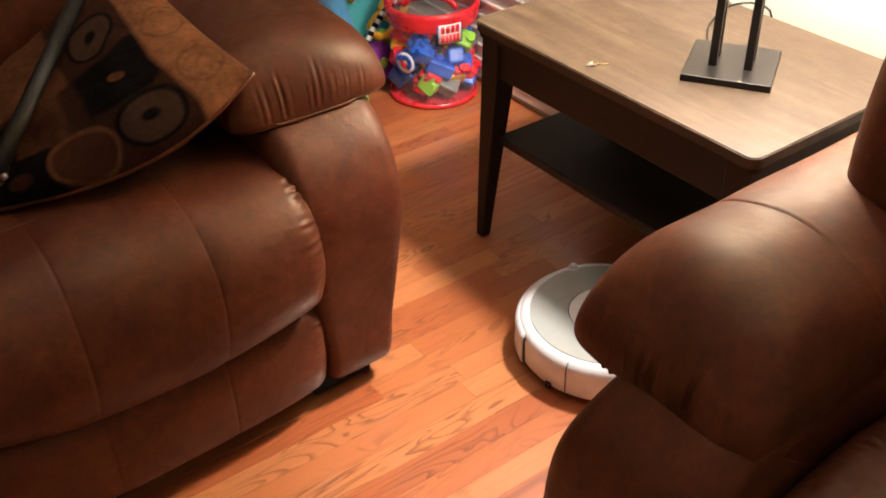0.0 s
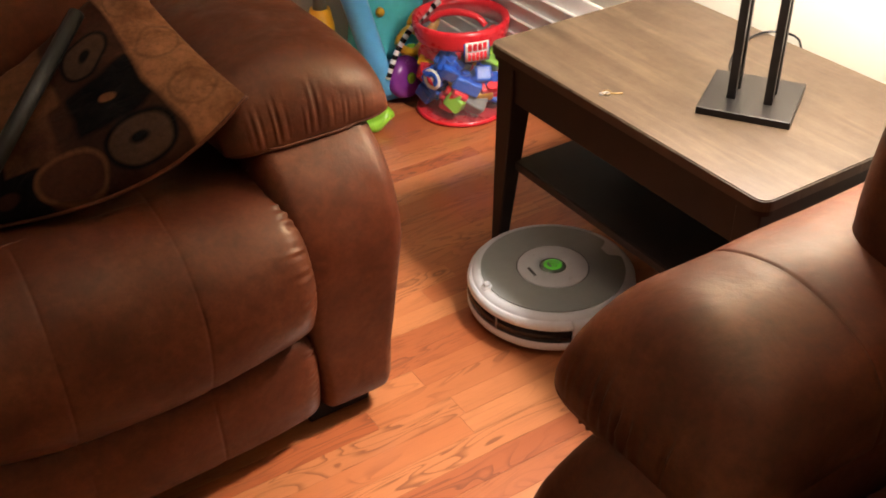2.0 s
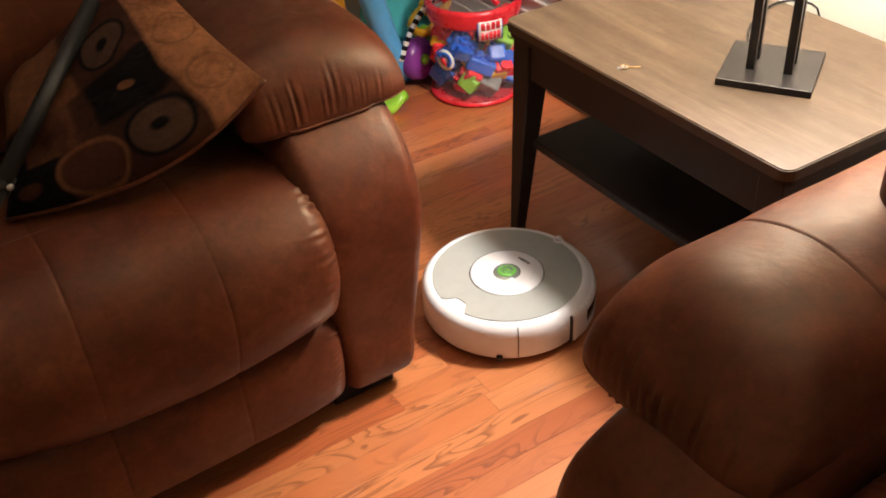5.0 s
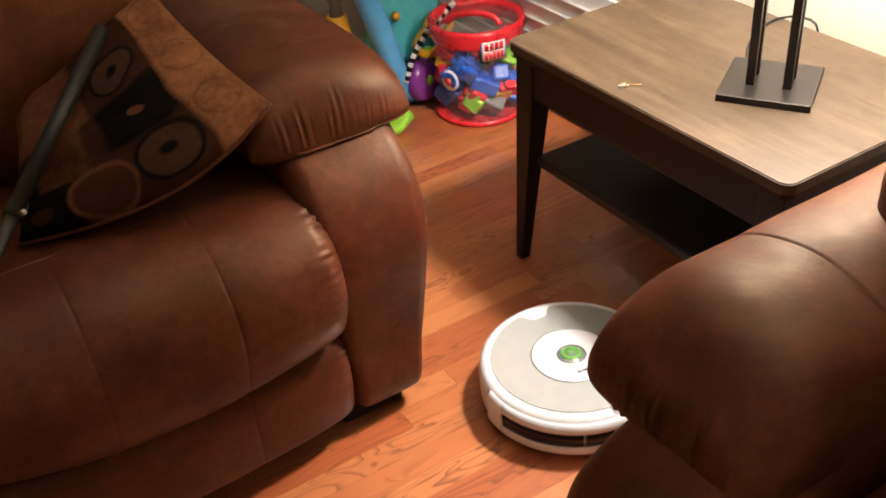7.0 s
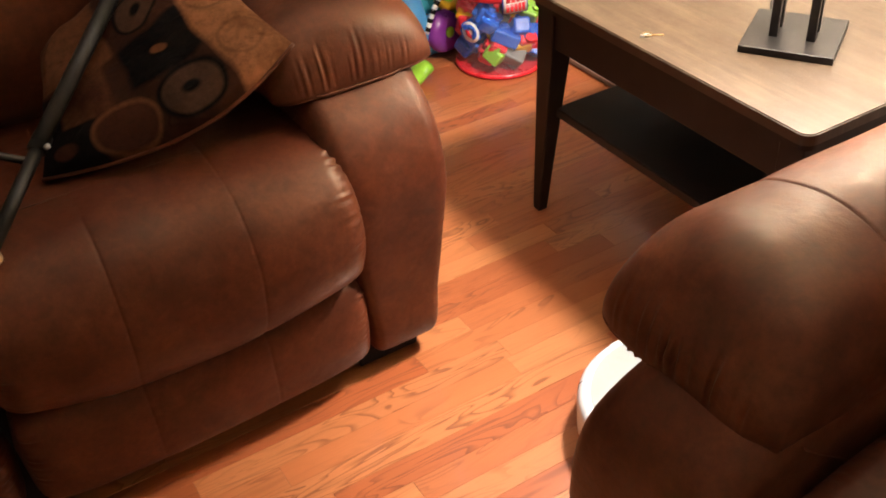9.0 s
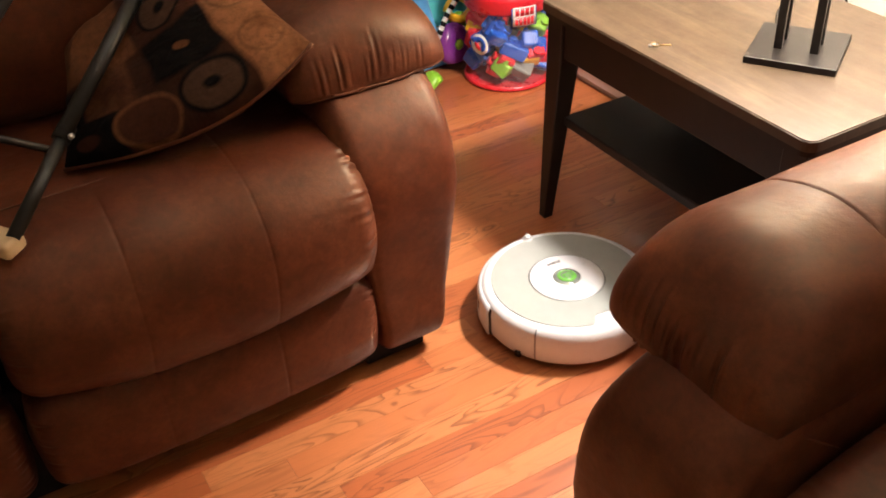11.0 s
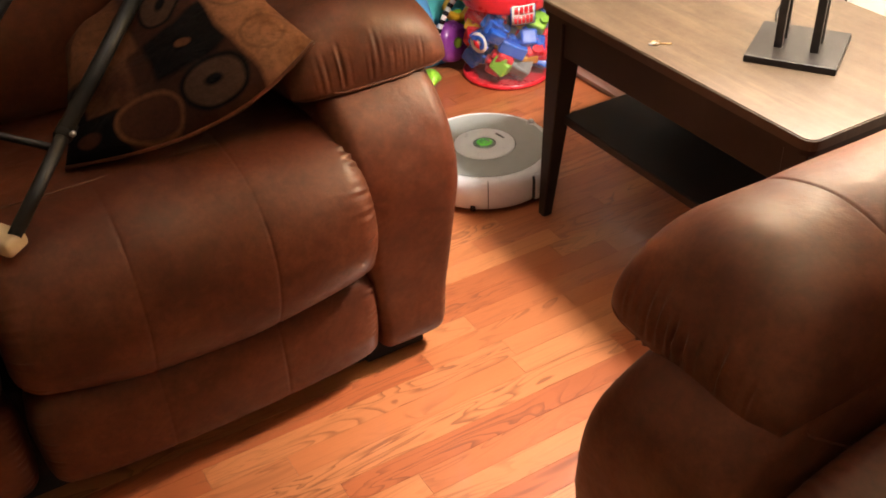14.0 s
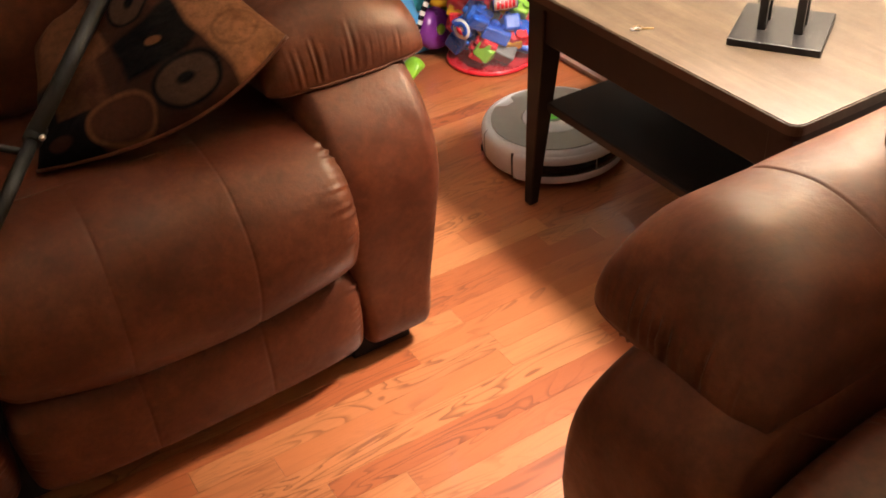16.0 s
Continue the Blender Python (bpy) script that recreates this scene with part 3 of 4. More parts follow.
def small_key():
    t = thing("small_key", (1.238, 1.203, TABLE_TOP), "small brass key lying on the walnut tabletop", "key", turn=-34)
    t.scale = (0.8, 0.8, 0.8)
    part("bow", lathe([(0.004, 0.0), (0.009, 0.0), (0.009, 0.003), (0.004, 0.003), (0.004, 0.0)], 20), M_STEEL, t, local=True)
    part("blade", box(0.008, 0.036, -0.0025, 0.0025, 0.0005, 0.003, 0.0006, 1), M_BRASS, t, local=True)
    part("ring", lathe([(0.009, 0.003), (0.0105, 0.003), (0.0105, 0.005), (0.009, 0.005), (0.009, 0.003)], 20), M_BRASS, t, local=True)
    part("tag", box(-0.016, -0.006, -0.008, 0.002, 0.0, 0.004, 0.001, 1), M_STEEL, t, local=True)


small_key()


# ---------------------------------------------------------------- throw pillow
def throw_pillow():
    corner = [Vector(c) for c in ((0.215, 1.405, 0.513), (0.618, 1.310, 0.655), (0.285, 1.56, 0.640), (0.552, 1.61, 0.770))]
    origin = corner[0]
    e3 = (corner[3] - corner[0]).cross(corner[2] - corner[1]).normalized()

    def at(u, w):
        w -= 0.2 * math.sin(math.pi * min(1, max(0, u))) * (1 - w)
        return corner[0].lerp(corner[1], u).lerp(corner[2].lerp(corner[3], u), w)

    n = 44
    t = thing("throw_pillow", tuple(origin), "brown suede throw pillow with printed discs and tan band", "pillow")
    verts, faces, uvs = [], [], []
    for side in (1, -1):
        for i in range(n + 1):
            for j in range(n + 1):
                u, w = i / n, j / n
                fill = max(0.0, (1 - (2 * u - 1) ** 2) * (1 - (2 * w - 1) ** 2)) ** 0.42
                pin = 0.022 * ((2 * u - 1) ** 2 * math.sin(math.pi * w) * (1 if u < 0.5 else -1))
                p = at(u + pin, w) + e3 * (side * 0.042 * fill)
                p += (noise.noise_vector(p * 9) * 0.013 + noise.noise_vector(p * 24) * 0.006) * min(1, fill * 2)
                verts.append(tuple(p))
                uvs.append((u, w))
        o = 0 if side == 1 else (n + 1) ** 2
        for i in range(n):
            for j in range(n):
                q = [o + i * (n + 1) + j, o + (i + 1) * (n + 1) + j, o + (i + 1) * (n + 1) + j + 1, o + i * (n + 1) + j + 1]
                faces.append(q if side == 1 else q[::-1])
    ob = part("cover", (verts, faces), M_PILLOW, t)
    layer = ob.data.uv_layers.new(name="face")
    for loop in ob.data.loops:
        layer.data[loop.index].uv = uvs[loop.vertex_index]
    edge = [tuple(at(i / 40, 0)) for i in range(41)]
    part("piping", pipe(edge, 0.0035, 8), M_LEATHER, t)


throw_pillow()


# ---------------------------------------------------------------- folded stand leaning on the sofa
def folding_stand():
    t = thing("folding_stand", (0.1, 1.24, 0.50), "folded black tubular stand with pale wooden foot on the sofa seat", "stand")
    a, j, b = Vector((0.105, 1.232, 0.525)), Vector((0.224, 1.35, 0.601)), Vector((0.452, 1.56, 0.742))
    part("leg", pipe([a, j], 0.0105, 14), M_OLIVE, t)
    part("leg", pipe([j + (b - j) * 0.0 + Vector((0, -0.004, 0.004)), b], 0.0125, 14), M_OLIVE, t)
    part("collar", pipe([j - (j - a).normalized() * 0.012, j + (b - j).normalized() * 0.014], 0.0145, 14), M_OLIVE, t)
    part("bolt", pipe([j + Vector((0.006, -0.016, 0.0)), j + Vector((0.008, -0.022, 0.004))], 0.0045, 10), M_STEEL, t)
    off = Vector((-0.205, 0.02, 0.02))
    c = a + (j - a) * 0.83
    part("crossbar", pipe([c, c + Vector((-0.13, 0.06, 0.055)), c + Vector((-0.32, 0.15, 0.13))], 0.006, 10), M_OLIVE, t)
    part("leg", pipe([a + off, j + off, b + off], 0.0115, 14), M_OLIVE, t)
    bm = box(-0.2, 0.012, -0.02, 0.02, -0.014, 0.014, 0.008, 3)
    bm.transform(Matrix.Translation((0.10, 1.232, 0.517)) @ Euler((0.15, 0.02, -1.0)).to_matrix().to_4x4())
    part("foot_bar", bm, M_PALEWOOD, t, "pale wooden foot bar")


folding_stand()


# ---------------------------------------------------------------- robot vacuum
def robot_vacuum():
    t = thing("robot_vacuum", (1.15, 1.03, 0), "round white and grey robot vacuum with glowing green button", "robot vacuum")
    P = lambda name, geo, mat, owner=t, label="", smooth=True: part(name, geo, mat, owner, label, smooth, True)
    body = P("body", lathe([(0.0, 0.010), (0.150, 0.010), (0.166, 0.014), (0.1715, 0.022), (0.1725, 0.068), (0.1708, 0.080), (0.1655, 0.088), (0.158, 0.0925), (0.152, 0.0930), (0.1502, 0.0912), (0.0, 0.0912)], 96), M_SHELL)
    P("underside", lathe([(0.0, 0.004), (0.148, 0.004), (0.155, 0.010), (0.156, 0.016), (0.0, 0.016)], 64), M_DARKPLAST)
    # grey top with a notch at the back
    n = 144
    rim = []
    for i in range(n):
        a = math.tau * i / n
        d = abs((math.degrees(a) - 180 + 180) % 360 - 180)
        cut = 0.0
        if d < 13:
            x = d / 13
            cut = 0.026 * max(0.0, 1 - x**4) if x < 0.55 else 0.026 * (1 - 0.55**4) * (1 - (x - 0.55) / 0.45) ** 1.5
        rim.append((0.1495 - cut, a))
    verts, faces = [], []
    rings = ((0.0755, 0.0905), (0.0755, 0.0942), (0.0755, 0.0942), (0.11, 0.0945), (None, 0.0938), (None, 0.0938), (None, 0.0905))
    for rr, z in rings:
        for r, a in rim:
            q = r if rr is None else min(rr, r - 0.006)
            verts.append((q * math.cos(a), q * math.sin(a), z))
    for k in (0, 2, 3, 5):
        faces += [[k * n + i, (k + 1) * n + i, (k + 1) * n + (i + 1) % n, k * n + (i + 1) % n] for i in range(n)]
    P("top_plate", (verts, faces), M_PLATE, label="smooth grey top plate with rear notch")
    P("seam_ring", lathe([(0.072, 0.0915), (0.0755, 0.0930), (0.0755, 0.0915)], 72), M_SEAM)
    hub = P("centre_disc", lathe([(0.0735, 0.0905), (0.0735, 0.0945), (0.072, 0.0955), (0.05, 0.0965), (0.0285, 0.0970), (0.0275, 0.0955)], 72), M_SHELL, label="white centre disc with small print")
    P("button_well", lathe([(0.0, 0.0945), (0.0285, 0.0945), (0.0285, 0.0965)], 48), M_SEAM, hub)
    P("clean_button", lathe([(0.0, 0.1005), (0.012, 0.0998), (0.021, 0.0978), (0.0262, 0.0950)], 48), M_BUTTON, hub)
    P("button_glow", lathe([(0.0125, 0.1009), (0.0165, 0.0999), (0.0195, 0.0988), (0.0190, 0.0984)], 40), M_GREEN, hub, "glowing green ring")
    for k in (-1, 0, 1):
        P("button_mark", box(-0.0035 + 0.0055 * k, -0.0005 + 0.0055 * k, -0.010, 0.010, 0.0995, 0.1012), M_GREEN, hub)
    # small print, as bars, towards the front
    for k in range(6):
        w = (0.0036, 0.003, 0.0042, 0.0036, 0.003, 0.0036)[k]
        y = -0.0145 + k * 0.0052
        P("print_bar", box(0.0465, 0.0525, y, y + w, 0.0965, 0.0975), M_INK, hub, smooth=False)
    # bumper: front half, with a recessed dark window
    lip = [(0.1710, 0.0135), (0.1760, 0.016), (0.1780, 0.022), (0.1780, 0.034), (0.1755, 0.0355), (0.1755, 0.0650), (0.1780, 0.0662), (0.1780, 0.069), (0.1763, 0.0765), (0.1723, 0.0815), (0.1675, 0.084), (0.1645, 0.082), (0.1695, 0.06)]
    solid = [(0.1710, 0.0135), (0.1760, 0.016), (0.1780, 0.022), (0.1780, 0.068), (0.1763, 0.076), (0.1723, 0.0815), (0.1675, 0.084), (0.1645, 0.082), (0.1695, 0.06)]
    bumper = P("bumper", lathe(lip, 84, -74, 74, True), M_SHELL)
    P("bumper_end", lathe(solid, 10, 74, 88, True), M_SHELL, bumper)
    P("bumper_end", lathe(solid, 10, -88, -74, True), M_SHELL, bumper)
    P("sensor_window", lathe([(0.1750, 0.0355), (0.1771, 0.036), (0.1771, 0.0645), (0.1750, 0.0650)], 84, -73.5, 73.5, True), M_DARKPLAST, bumper, "glossy black sensor window")
    for a in (-22, 22):
        P("window_rib", lathe([(0.1770, 0.0355), (0.1779, 0.0355), (0.1779, 0.0650), (0.1770, 0.0650)], 2, a - 0.5, a + 0.5, True), M_STEEL, bumper)
    for a in (-89.5, 89.5):
        P("bumper_gap", lathe([(0.1645, 0.014), (0.1738, 0.02), (0.1740, 0.068), (0.1713, 0.079), (0.1645, 0.0865)], 3, a - 1.2, a + 1.2, True), M_SEAM)
    for a in (128, 232):
        P("bin_seam", lathe([(0.165, 0.014), (0.1724, 0.022), (0.1733, 0.068), (0.1715, 0.080), (0.165, 0.0890)], 2, a - 0.35, a + 0.35, True), M_SEAM)
        s = P("bin_latch", box(-0.004, 0.004, -0.006, 0.006, 0.013, 0.027, 0.001, 1), M_DARKPLAST)
        s.location, s.rotation_euler = (0.1715 * math.cos(radians(a - 12)), 0.1715 * math.sin(radians(a - 12)), 0), (0, 0, radians(a - 12))
    knob = lathe([(0.0, 0.1015), (0.0045, 0.101), (0.0065, 0.099), (0.0068, 0.0945), (0.0105, 0.0925), (0.0125, 0.0885)], 28)
    k = P("sensor_knob", knob, M_SHELL, label="small round sensor turret")
    k.location = (0.1525, 0, 0.002)
    P("knob_window", lathe([(0.00685, 0.0955), (0.00705, 0.0955), (0.00705, 0.0975), (0.00685, 0.0975)], 24, thick=True), M_CLEARGREY, k)
    for sy in (-1, 1):
        w = P("drive_wheel", lathe([(0.0, -0.012), (0.029, -0.012), (0.031, -0.009), (0.031, 0.009), (0.029, 0.012), (0.0, 0.012)], 28), M_SEAM)
        w.rotation_euler, w.location = (radians(90), 0, 0), (0, sy * 0.115, 0.031)
    return t


M_CLEARGREY = plain("smoked_plastic", (0.3, 0.3, 0.3), 0.2)
robot = robot_vacuum()


# ---------------------------------------------------------------- toys
def blob(size, bevel=0.3, seed=0):
    sx, sy, sz = size
    return box(-sx / 2, sx / 2, -sy / 2, sy / 2, -sz / 2, sz / 2, min(size) * bevel, 3)


def block_bag():
    cx, cy, r, h = 1.555, 2.165, 0.126, 0.272
    t = thing("toy_block_bag", (cx, cy, 0), "clear zip bag of building blocks with red trim", "toy bag")
    base = [(0.0, 0.002), (r * 0.98, 0.002), (r * 1.02, 0.005), (r * 1.015, 0.012), (r * 0.985, 0.015)]
    part("base_trim", lathe(base, 56), M_RED, t, local=True)
    wall = part("vinyl_wall", lathe([(r, 0.012), (r * 0.985, 0.09), (r * 0.975, 0.16), (r * 0.985, h - 0.03)], 56), M_CLEAR, t, "crinkled clear vinyl wall", local=True)
    part("top_trim", lathe([(r * 0.985, h - 0.046), (r * 1.0, h - 0.04), (r * 1.03, h - 0.03), (r * 1.06, h - 0.006), (r * 1.05, h + 0.006), (r * 0.99, h + 0.008), (r * 0.9, h - 0.002), (r * 0.89, h - 0.01), (r * 0.98, h - 0.03)], 56, thick=True), M_RED, t, local=True)
    part("lid", lathe([(0.0, h - 0.004), (r * 0.6, h - 0.003), (r * 0.92, h - 0.005), (r * 0.92, h - 0.009), (0.0, h - 0.009)], 56), M_CLEAR, t, "clear vinyl lid", local=True)
    hp = spline([(-0.075, -0.03, h), (-0.05, -0.035, h + 0.022), (0.0, -0.04, h + 0.03), (0.05, -0.045, h + 0.022), (0.075, -0.05, h)], 20, closed=False)
    Q = Matrix.Rotation(radians(-42), 3, "Z")
    part("carry_handle", pipe([tuple(Q @ Vector(p)) for p in hp], 0.009, 10), M_RED, t, local=True)
    # printed panel on the wall, with lettering drawn as bars
    facing = math.degrees(math.atan2(-2.1, -1.45)) + 21
    arc = lambda a0, a1, z0, z1, rr: lathe([(rr, z0), (rr + 0.001, z0), (rr + 0.001, z1), (rr, z1)], 10, facing + a0, facing + a1, True)
    label = part("label", arc(-16, 16, 0.197, 0.256, r * 1.03), M_BLUE, t, "white and red printed label", local=True)
    part("label_field", arc(-14.5, 14.5, 0.1995, 0.2535, r * 1.041), M_PRINTWHITE, label, local=True)
    for row, (z0, z1) in enumerate(((0.229, 0.250), (0.2025, 0.2245))):
        for k in range(4 + row):
            w = 24 / (4 + row)
            a = -12 + k * w
            part("label_bar", arc(a + 0.6, a + w - 0.6, z0, z1, r * 1.051), M_RED, label, local=True)
    disc = part("round_print", lathe([(0.0, 0.0), (0.03, 0.0), (0.03, 0.0015), (0.0, 0.0015)], 28), M_PRINTWHITE, t, local=True)
    a = radians(facing - 59)
    disc.matrix_local = Matrix.Translation((r * 0.985 * math.cos(a), r * 0.985 * math.sin(a), 0.135)) @ Euler((0, radians(90), a), "XYZ").to_matrix().to_4x4()
    part("print_swirl", lathe([(0.008, 0.0016), (0.022, 0.0016), (0.022, 0.0028), (0.008, 0.0028)], 24, 20, 250, True), M_BLUE, disc, local=True)
    part("print_swirl", lathe([(0.004, 0.0016), (0.017, 0.0016), (0.017, 0.0034), (0.004, 0.0034)], 16, 250, 380, True), M_RED, disc, local=True)
    # blocks inside
    rng = random.Random(4)
    cols = [M_RED, M_BLUE, M_BLUE, M_LIME, M_BLUE, M_RED, M_GREYP, M_YELLOW]
    for k in range(58):
        z = 0.036 + 0.150 * (k / 58)
        rr = r * 0.86 * math.sqrt(rng.uniform(0.5, 1))
        a = rng.uniform(0, math.tau)
        s = rng.choice([(0.052, 0.052, 0.046), (0.096, 0.048, 0.046), (0.052, 0.052, 0.046), (0.078, 0.05, 0.04)])
        bm = blob(s, 0.16)
        for ox in ((-0.016, 0.016) if s[0] > 0.05 else (0.0,)):
            stud = bmesh.ops.create_cone(bm, cap_ends=True, segments=12, radius1=0.012, radius2=0.012, depth=0.014)
            bmesh.ops.translate(bm, vec=(ox, 0, s[2] / 2 + 0.005), verts=stud["verts"])
        lim = r * 0.97 - max(s) * 0.5
        rr = min(rr, lim)
        bm.transform(Matrix.Translation((rr * math.cos(a), rr * math.sin(a), z)) @ Euler([rng.uniform(-0.9, 0.9) for _ in range(2)] + [rng.uniform(0, 6.2)]).to_matrix().to_4x4())
        ob = part("toy_block", bm, cols[(k * 5 + k // 7) % 8], None, smooth=False)
        ob.location = (cx, cy, 0)
        tagged(ob, "plastic building block inside the clear bag", "toy block", "blocks in the bag")


block_bag()


def activity_toy():
    t = thing("activity_toy", (1.40, 2.38, 0), "plastic activity toy with blue post and purple wheel", "toy")
    post = spline([(1.400, 2.315, 0.04), (1.372, 2.300, 0.09), (1.354, 2.290, 0.14), (1.336, 2.287, 0.20), (1.312, 2.287, 0.29), (1.290, 2.29, 0.37), (1.25, 2.30, 0.50)], 24, closed=False)
    part("post", pipe([tuple(p) for p in post], 0.034, 18), M_SKY, t, "thick sky blue post")
    bm = box(-0.13, 0.13, -0.02, 0.02, -0.2, 0.2, 0.018, 4)
    bm.transform(Matrix.Translation((1.47, 2.41, 0.30)) @ Euler((-0.25, 0.35, 0.15)).to_matrix().to_4x4())
    part("panel", bm, M_TEAL, t, "glossy teal back panel")
    curve = [tuple(p) for p in spline([(1.372, 2.262, 0.10), (1.405, 2.266, 0.165), (1.449, 2.272, 0.213), (1.50, 2.276, 0.248), (1.56, 2.28, 0.280)], 43, closed=False)]
    strip = part("checker_strip", pipe(curve, 0.0081, 10), M_PRINTWHITE, t, "black and white checked strip")
    for k in range(10):
        part("black_check", pipe(curve[4 * k + 1:4 * k + 4], 0.0085, 10), M_DARKPLAST, strip)
    wheel = lathe([(0.0, -0.03), (0.035, -0.03), (0.056, -0.02), (0.062, 0.0), (0.056, 0.02), (0.035, 0.03), (0.0, 0.03)], 36)
    w = part("wheel", wheel, M_PURPLE, t, "purple plastic wheel", local=True)
    face = Matrix.Translation(Vector((1.440, 2.285, 0.080)) - t.location) @ Euler((radians(80), 0, radians(12))).to_matrix().to_4x4()
    w.matrix_local = face
    part("hub", lathe([(0.0, 0.036), (0.010, 0.035), (0.016, 0.03), (0.0, 0.028)], 20), M_LIME, w, "lime green hub", local=True)
    for k, (x, y, z, s) in enumerate(((1.485, 2.315, 0.165, 0.042), (1.535, 2.33, 0.205, 0.042), (1.49, 2.32, 0.12, 0.024))):
        verts, faces = pipe([tuple(p) for p in spline([(x - s, y, z), (x, y - 0.01, z - s * 0.7), (x + s, y, z), (x, y + 0.01, z + s * 0.8)], 20)] + [(x - s, y, z)], 0.013, 10)
        part("link_ring", (verts, faces), (M_YELLOW, M_YELLOW, M_LIME)[k], t)
    star = part("star_knob", lathe([(0.0, 0.012), (0.010, 0.010), (0.014, 0.0), (0.0, 0.0)], 14), M_YELLOW, t, local=True)
    star.location = Vector((1.405, 2.345, 0.262)) - t.location
    star.rotation_euler = (radians(75), 0, 0)
    kb = lathe([(0.0, 0.36), (0.018, 0.36), (0.021, 0.345), (0.016, 0.33), (0.02, 0.30), (0.0, 0.30)], 20)
    kb = ([(v[0] - 0.16, v[1] + 0.0, v[2]) for v in kb[0]], kb[1])
    part("grey_knob", kb, M_GREYP, t, local=True)
    cup = lathe([(0.0, 0.302), (0.028, 0.30), (0.036, 0.25), (0.036, 0.0), (0.0, 0.0)], 24)
    cup = ([(v[0] - 0.16, v[1], v[2]) for v in cup[0]], cup[1])
    part("yellow_stem", cup, M_YELLOW, t, local=True)
    part("base_tray", box(1.22, 1.58, 2.31, 2.52, 0.0, 0.03, 0.012, 3), M_SKY, t)


activity_toy()
bm = bmesh.new()
bmesh.ops.create_uvsphere(bm, u_segments=28, v_segments=18, radius=0.038)
for v in bm.verts:
    v.co = Vector((v.co.x * 1.25, v.co.y * 0.9, v.co.z * 0.62))
    v.co += Vector((0, 0, 0.012)) * math.sin(v.co.x * 60)
    v.co.z = max(v.co.z, -0.026)
bmesh.ops.translate(bm, vec=(1.300, 2.195, 0.026), verts=bm.verts)
tagged(part("green_toy", bm, M_LIME, None), "lime green plastic toy lying on the floor", "toy")


def baseboard_heater():
    t = thing("baseboard_heater", (EAST, 2.2, 0), "white slatted baseboard heater along the wall", "heater")
    part("back_panel", box(EAST - 0.012, EAST - 0.001, 1.56, NORTH - 0.03, 0.02, 0.40, 0.002, 1), M_WHITE, t, smooth=False)
    for k in range(7):
        z = 0.08 + k * 0.045
        bm = box(-0.010, 0.010, 1.56, NORTH - 0.03, -0.004, 0.004, 0.002, 1)
        bm.transform(Matrix.Translation((EAST - 0.016, 0, z)) @ Euler((0, 0.6, 0)).to_matrix().to_4x4())
        part("slat", bm, M_WHITE, t, smooth=False)
    for y in (1.56, NORTH - 0.05):
        part("end_cap", box(EAST - 0.028, EAST - 0.001, y, y + 0.012, 0.0, 0.41, 0.003, 1), M_WHITE, t, smooth=False)


baseboard_heater()


# ---------------------------------------------------------------- floor boards
def floor_boards():
    w, gap = 0.0525, 0.00025
    rng = random.Random(11)
    lengths = (0.34, 0.47, 0.62, 0.80)

    def board_mesh(L):
        bm = box(0, L - gap, 0, w - gap, -0.019, 0.0)
        top = [e for e in bm.edges if all(v.co.z > -0.001 for v in e.verts)]
        bmesh.ops.bevel(bm, geom=top, offset=0.0003, segments=1, affect="EDGES")
        bmesh.ops.delete(bm, geom=[f for f in bm.faces if f.normal.z < -0.9], context="FACES_ONLY")
        me = bpy.data.meshes.new("floor_board")
        bm.to_mesh(me)
        bm.free()
        me.materials.append(M_FLOOR)
        return me

    meshes = {L: board_mesh(L) for L in lengths}
    y_ref = 1.285
    first = int(math.floor((SOUTH - y_ref) / w))
    last = int(math.ceil((NORTH - y_ref) / w))
    verts, faces = [], []
    near = 0
    for row in range(first, last):
        y = y_ref + row * w
        if y < SOUTH - 0.001 or y + w > NORTH + 0.001:
            continue
        x = WEST - rng.uniform(0, 0.7)
        joint = {-1: 0.86, -4: 0.40}.get(row)
        if joint is not None:
            x = joint
            while x > WEST:
                x -= 0.62
        while x < EAST:
            L = rng.choice(lengths)
            if joint is not None and x < joint - 0.01:
                L = 0.62
            x1 = x + L
            in_view = -0.1 < x1 and x < 1.74 and 0.35 < y < 2.35
            if in_view and x1 <= EAST and near < 300:
                ob = new("floor_board", meshes[L])
                ob.location = (x, y, 0)
                ob.parent = floor
                near += 1
            else:
                a, b = max(x, WEST), min(x1, EAST) - gap
                if b > a:
                    o = len(verts)
                    verts += [(a, y, 0), (b, y, 0), (b, y + w - gap, 0), (a, y + w - gap, 0)]
                    verts += [(p[0], p[1], -0.019) for p in verts[o:o + 4]]
                    faces += [[o, o + 1, o + 2, o + 3]] + [[o + k, o + 4 + k, o + 4 + (k + 1) % 4, o + (k + 1) % 4] for k in range(4)]
            x = x1
    rest = part("board_field", (verts, faces), M_FLOOR, floor, smooth=False)
    tagged(rest, kind="stuff")


floor_boards()


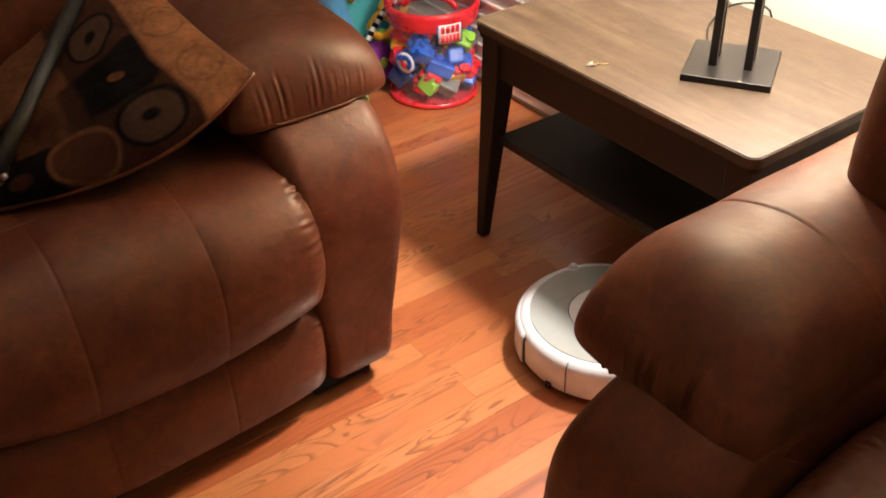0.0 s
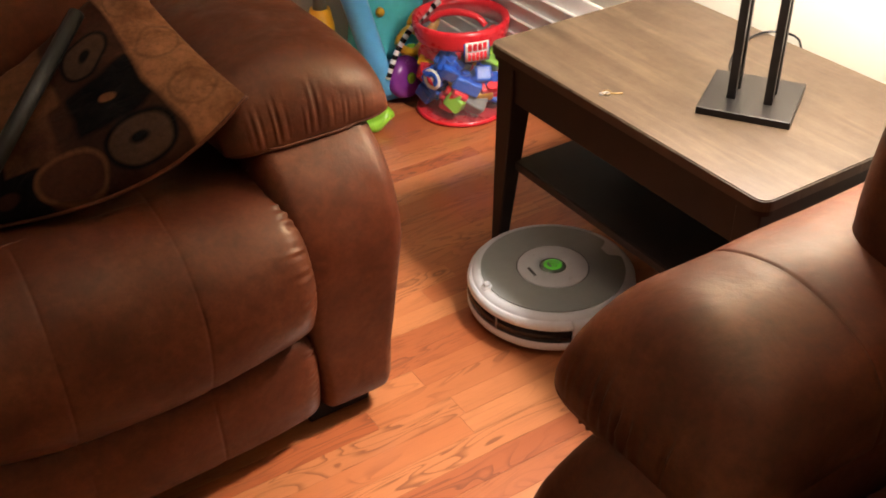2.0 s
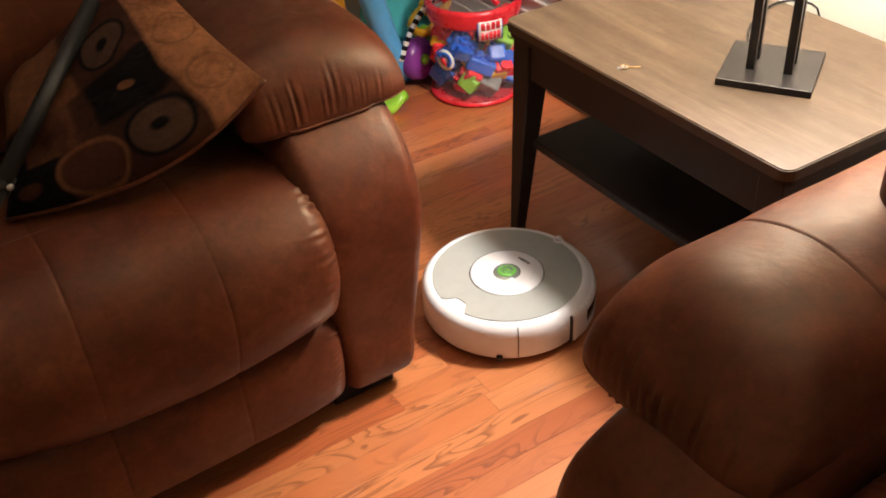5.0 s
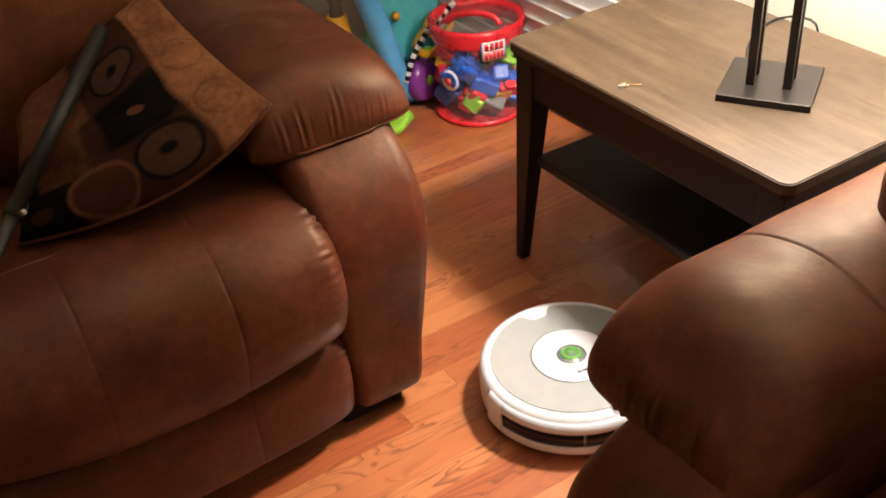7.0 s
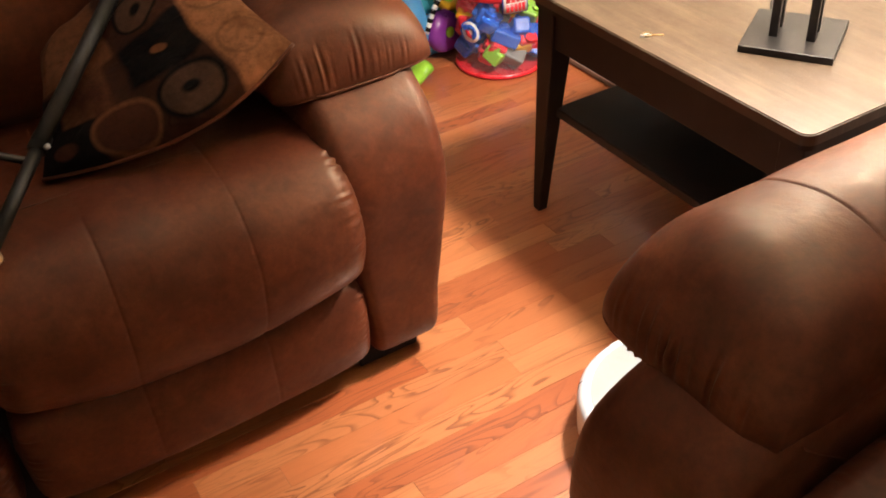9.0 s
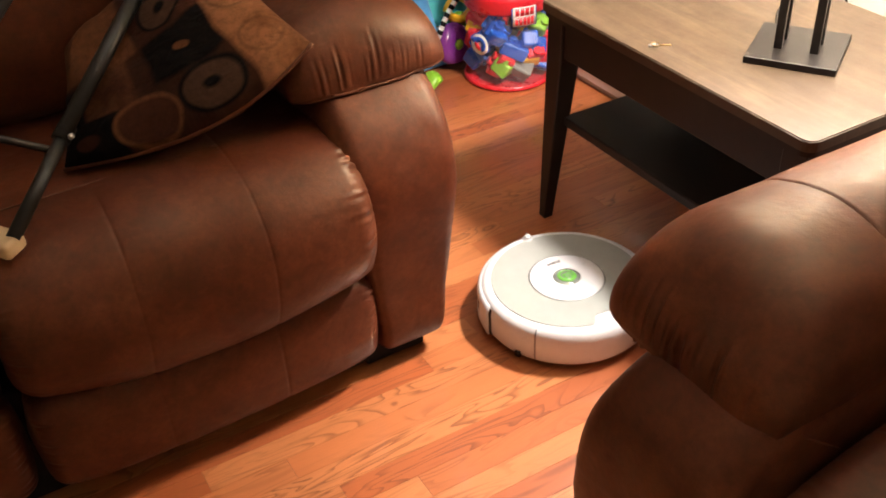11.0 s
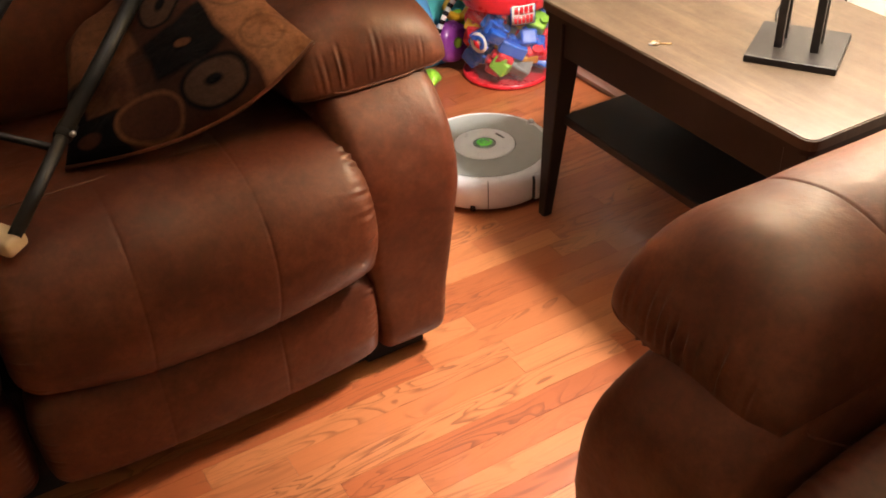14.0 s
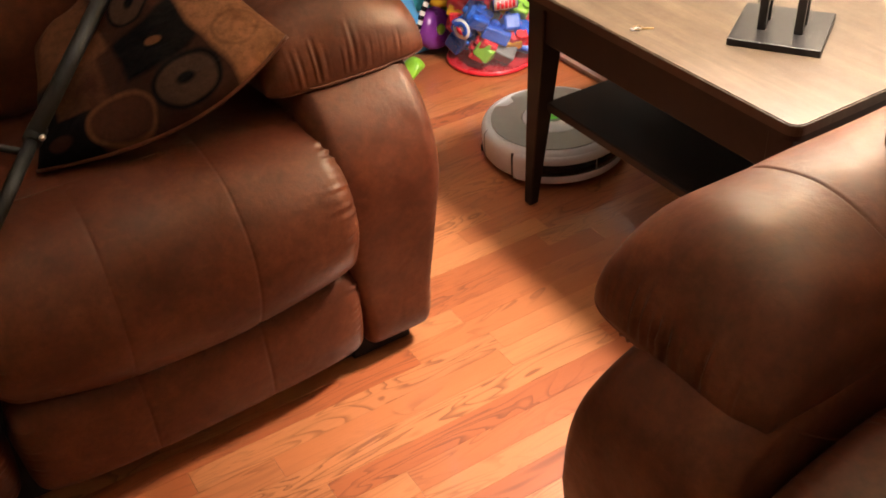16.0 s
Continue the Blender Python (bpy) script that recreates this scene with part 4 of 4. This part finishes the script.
# ---------------------------------------------------------------- motion of things
def motions():
    rows = [
        (0.0, 1.156, 1.033, 73), (0.5, 1.185, 1.150, 75), (0.9, 1.220, 1.290, 76), (1.0, 1.224, 1.308, 77), (1.5, 1.224, 1.309, 113), (2.0, 1.219, 1.305, 172),
        (2.3, 1.125, 1.289, 183), (2.5, 1.082, 1.290, 182), (2.7, 1.035, 1.285, 182), (3.0, 0.968, 1.280, 182), (3.3, 0.972, 1.280, 161),
        (3.5, 0.972, 1.283, 139), (3.8, 0.974, 1.284, 101), (4.0, 0.974, 1.283, 80), (4.2, 0.973, 1.283, 58), (4.6, 0.985, 1.287, 22),
        (5.1, 1.062, 1.312, 5), (5.6, 1.072, 1.330, -45), (6.1, 1.070, 1.335, -96), (6.3, 1.062, 1.306, -99), (6.5, 1.047, 1.248, -98), (6.8, 1.031, 1.142, -99),
        (7.0, 1.020, 1.080, -99), (7.2, 1.006, 1.012, -99), (7.5, 0.989, 0.922, -101), (7.8, 0.990, 0.833, -101), (8.0, 0.994, 0.812, -101),
        (8.2, 0.994, 0.810, -98), (8.5, 0.996, 0.809, -57), (8.8, 1.004, 0.810, -12), (9.0, 1.008, 0.807, 5), (9.2, 1.005, 0.810, 18), (9.8, 1.000, 0.830, 78),
        (11.3, 1.043, 1.272, 86), (11.5, 1.043, 1.328, 86), (12.0, 1.046, 1.489, 85), (12.3, 1.046, 1.480, 86), (12.5, 1.047, 1.484, 93),
        (12.8, 1.045, 1.560, 85), (13.0, 1.049, 1.597, 73), (13.2, 1.064, 1.630, 61), (13.5, 1.094, 1.678, 41), (13.8, 1.150, 1.708, 17),
        (14.0, 1.186, 1.710, 8), (14.3, 1.166, 1.705, 14), (14.5, 1.183, 1.712, 12), (14.8, 1.262, 1.718, -1), (15.0, 1.297, 1.721, -11),
        (15.3, 1.350, 1.708, -45), (15.5, 1.380, 1.675, -56), (16.0, 1.388, 1.648, -70),
    ]
    walk(robot, [(t, pose(x, y, 0, 0, 0, a)) for t, x, y, a in rows])


motions()
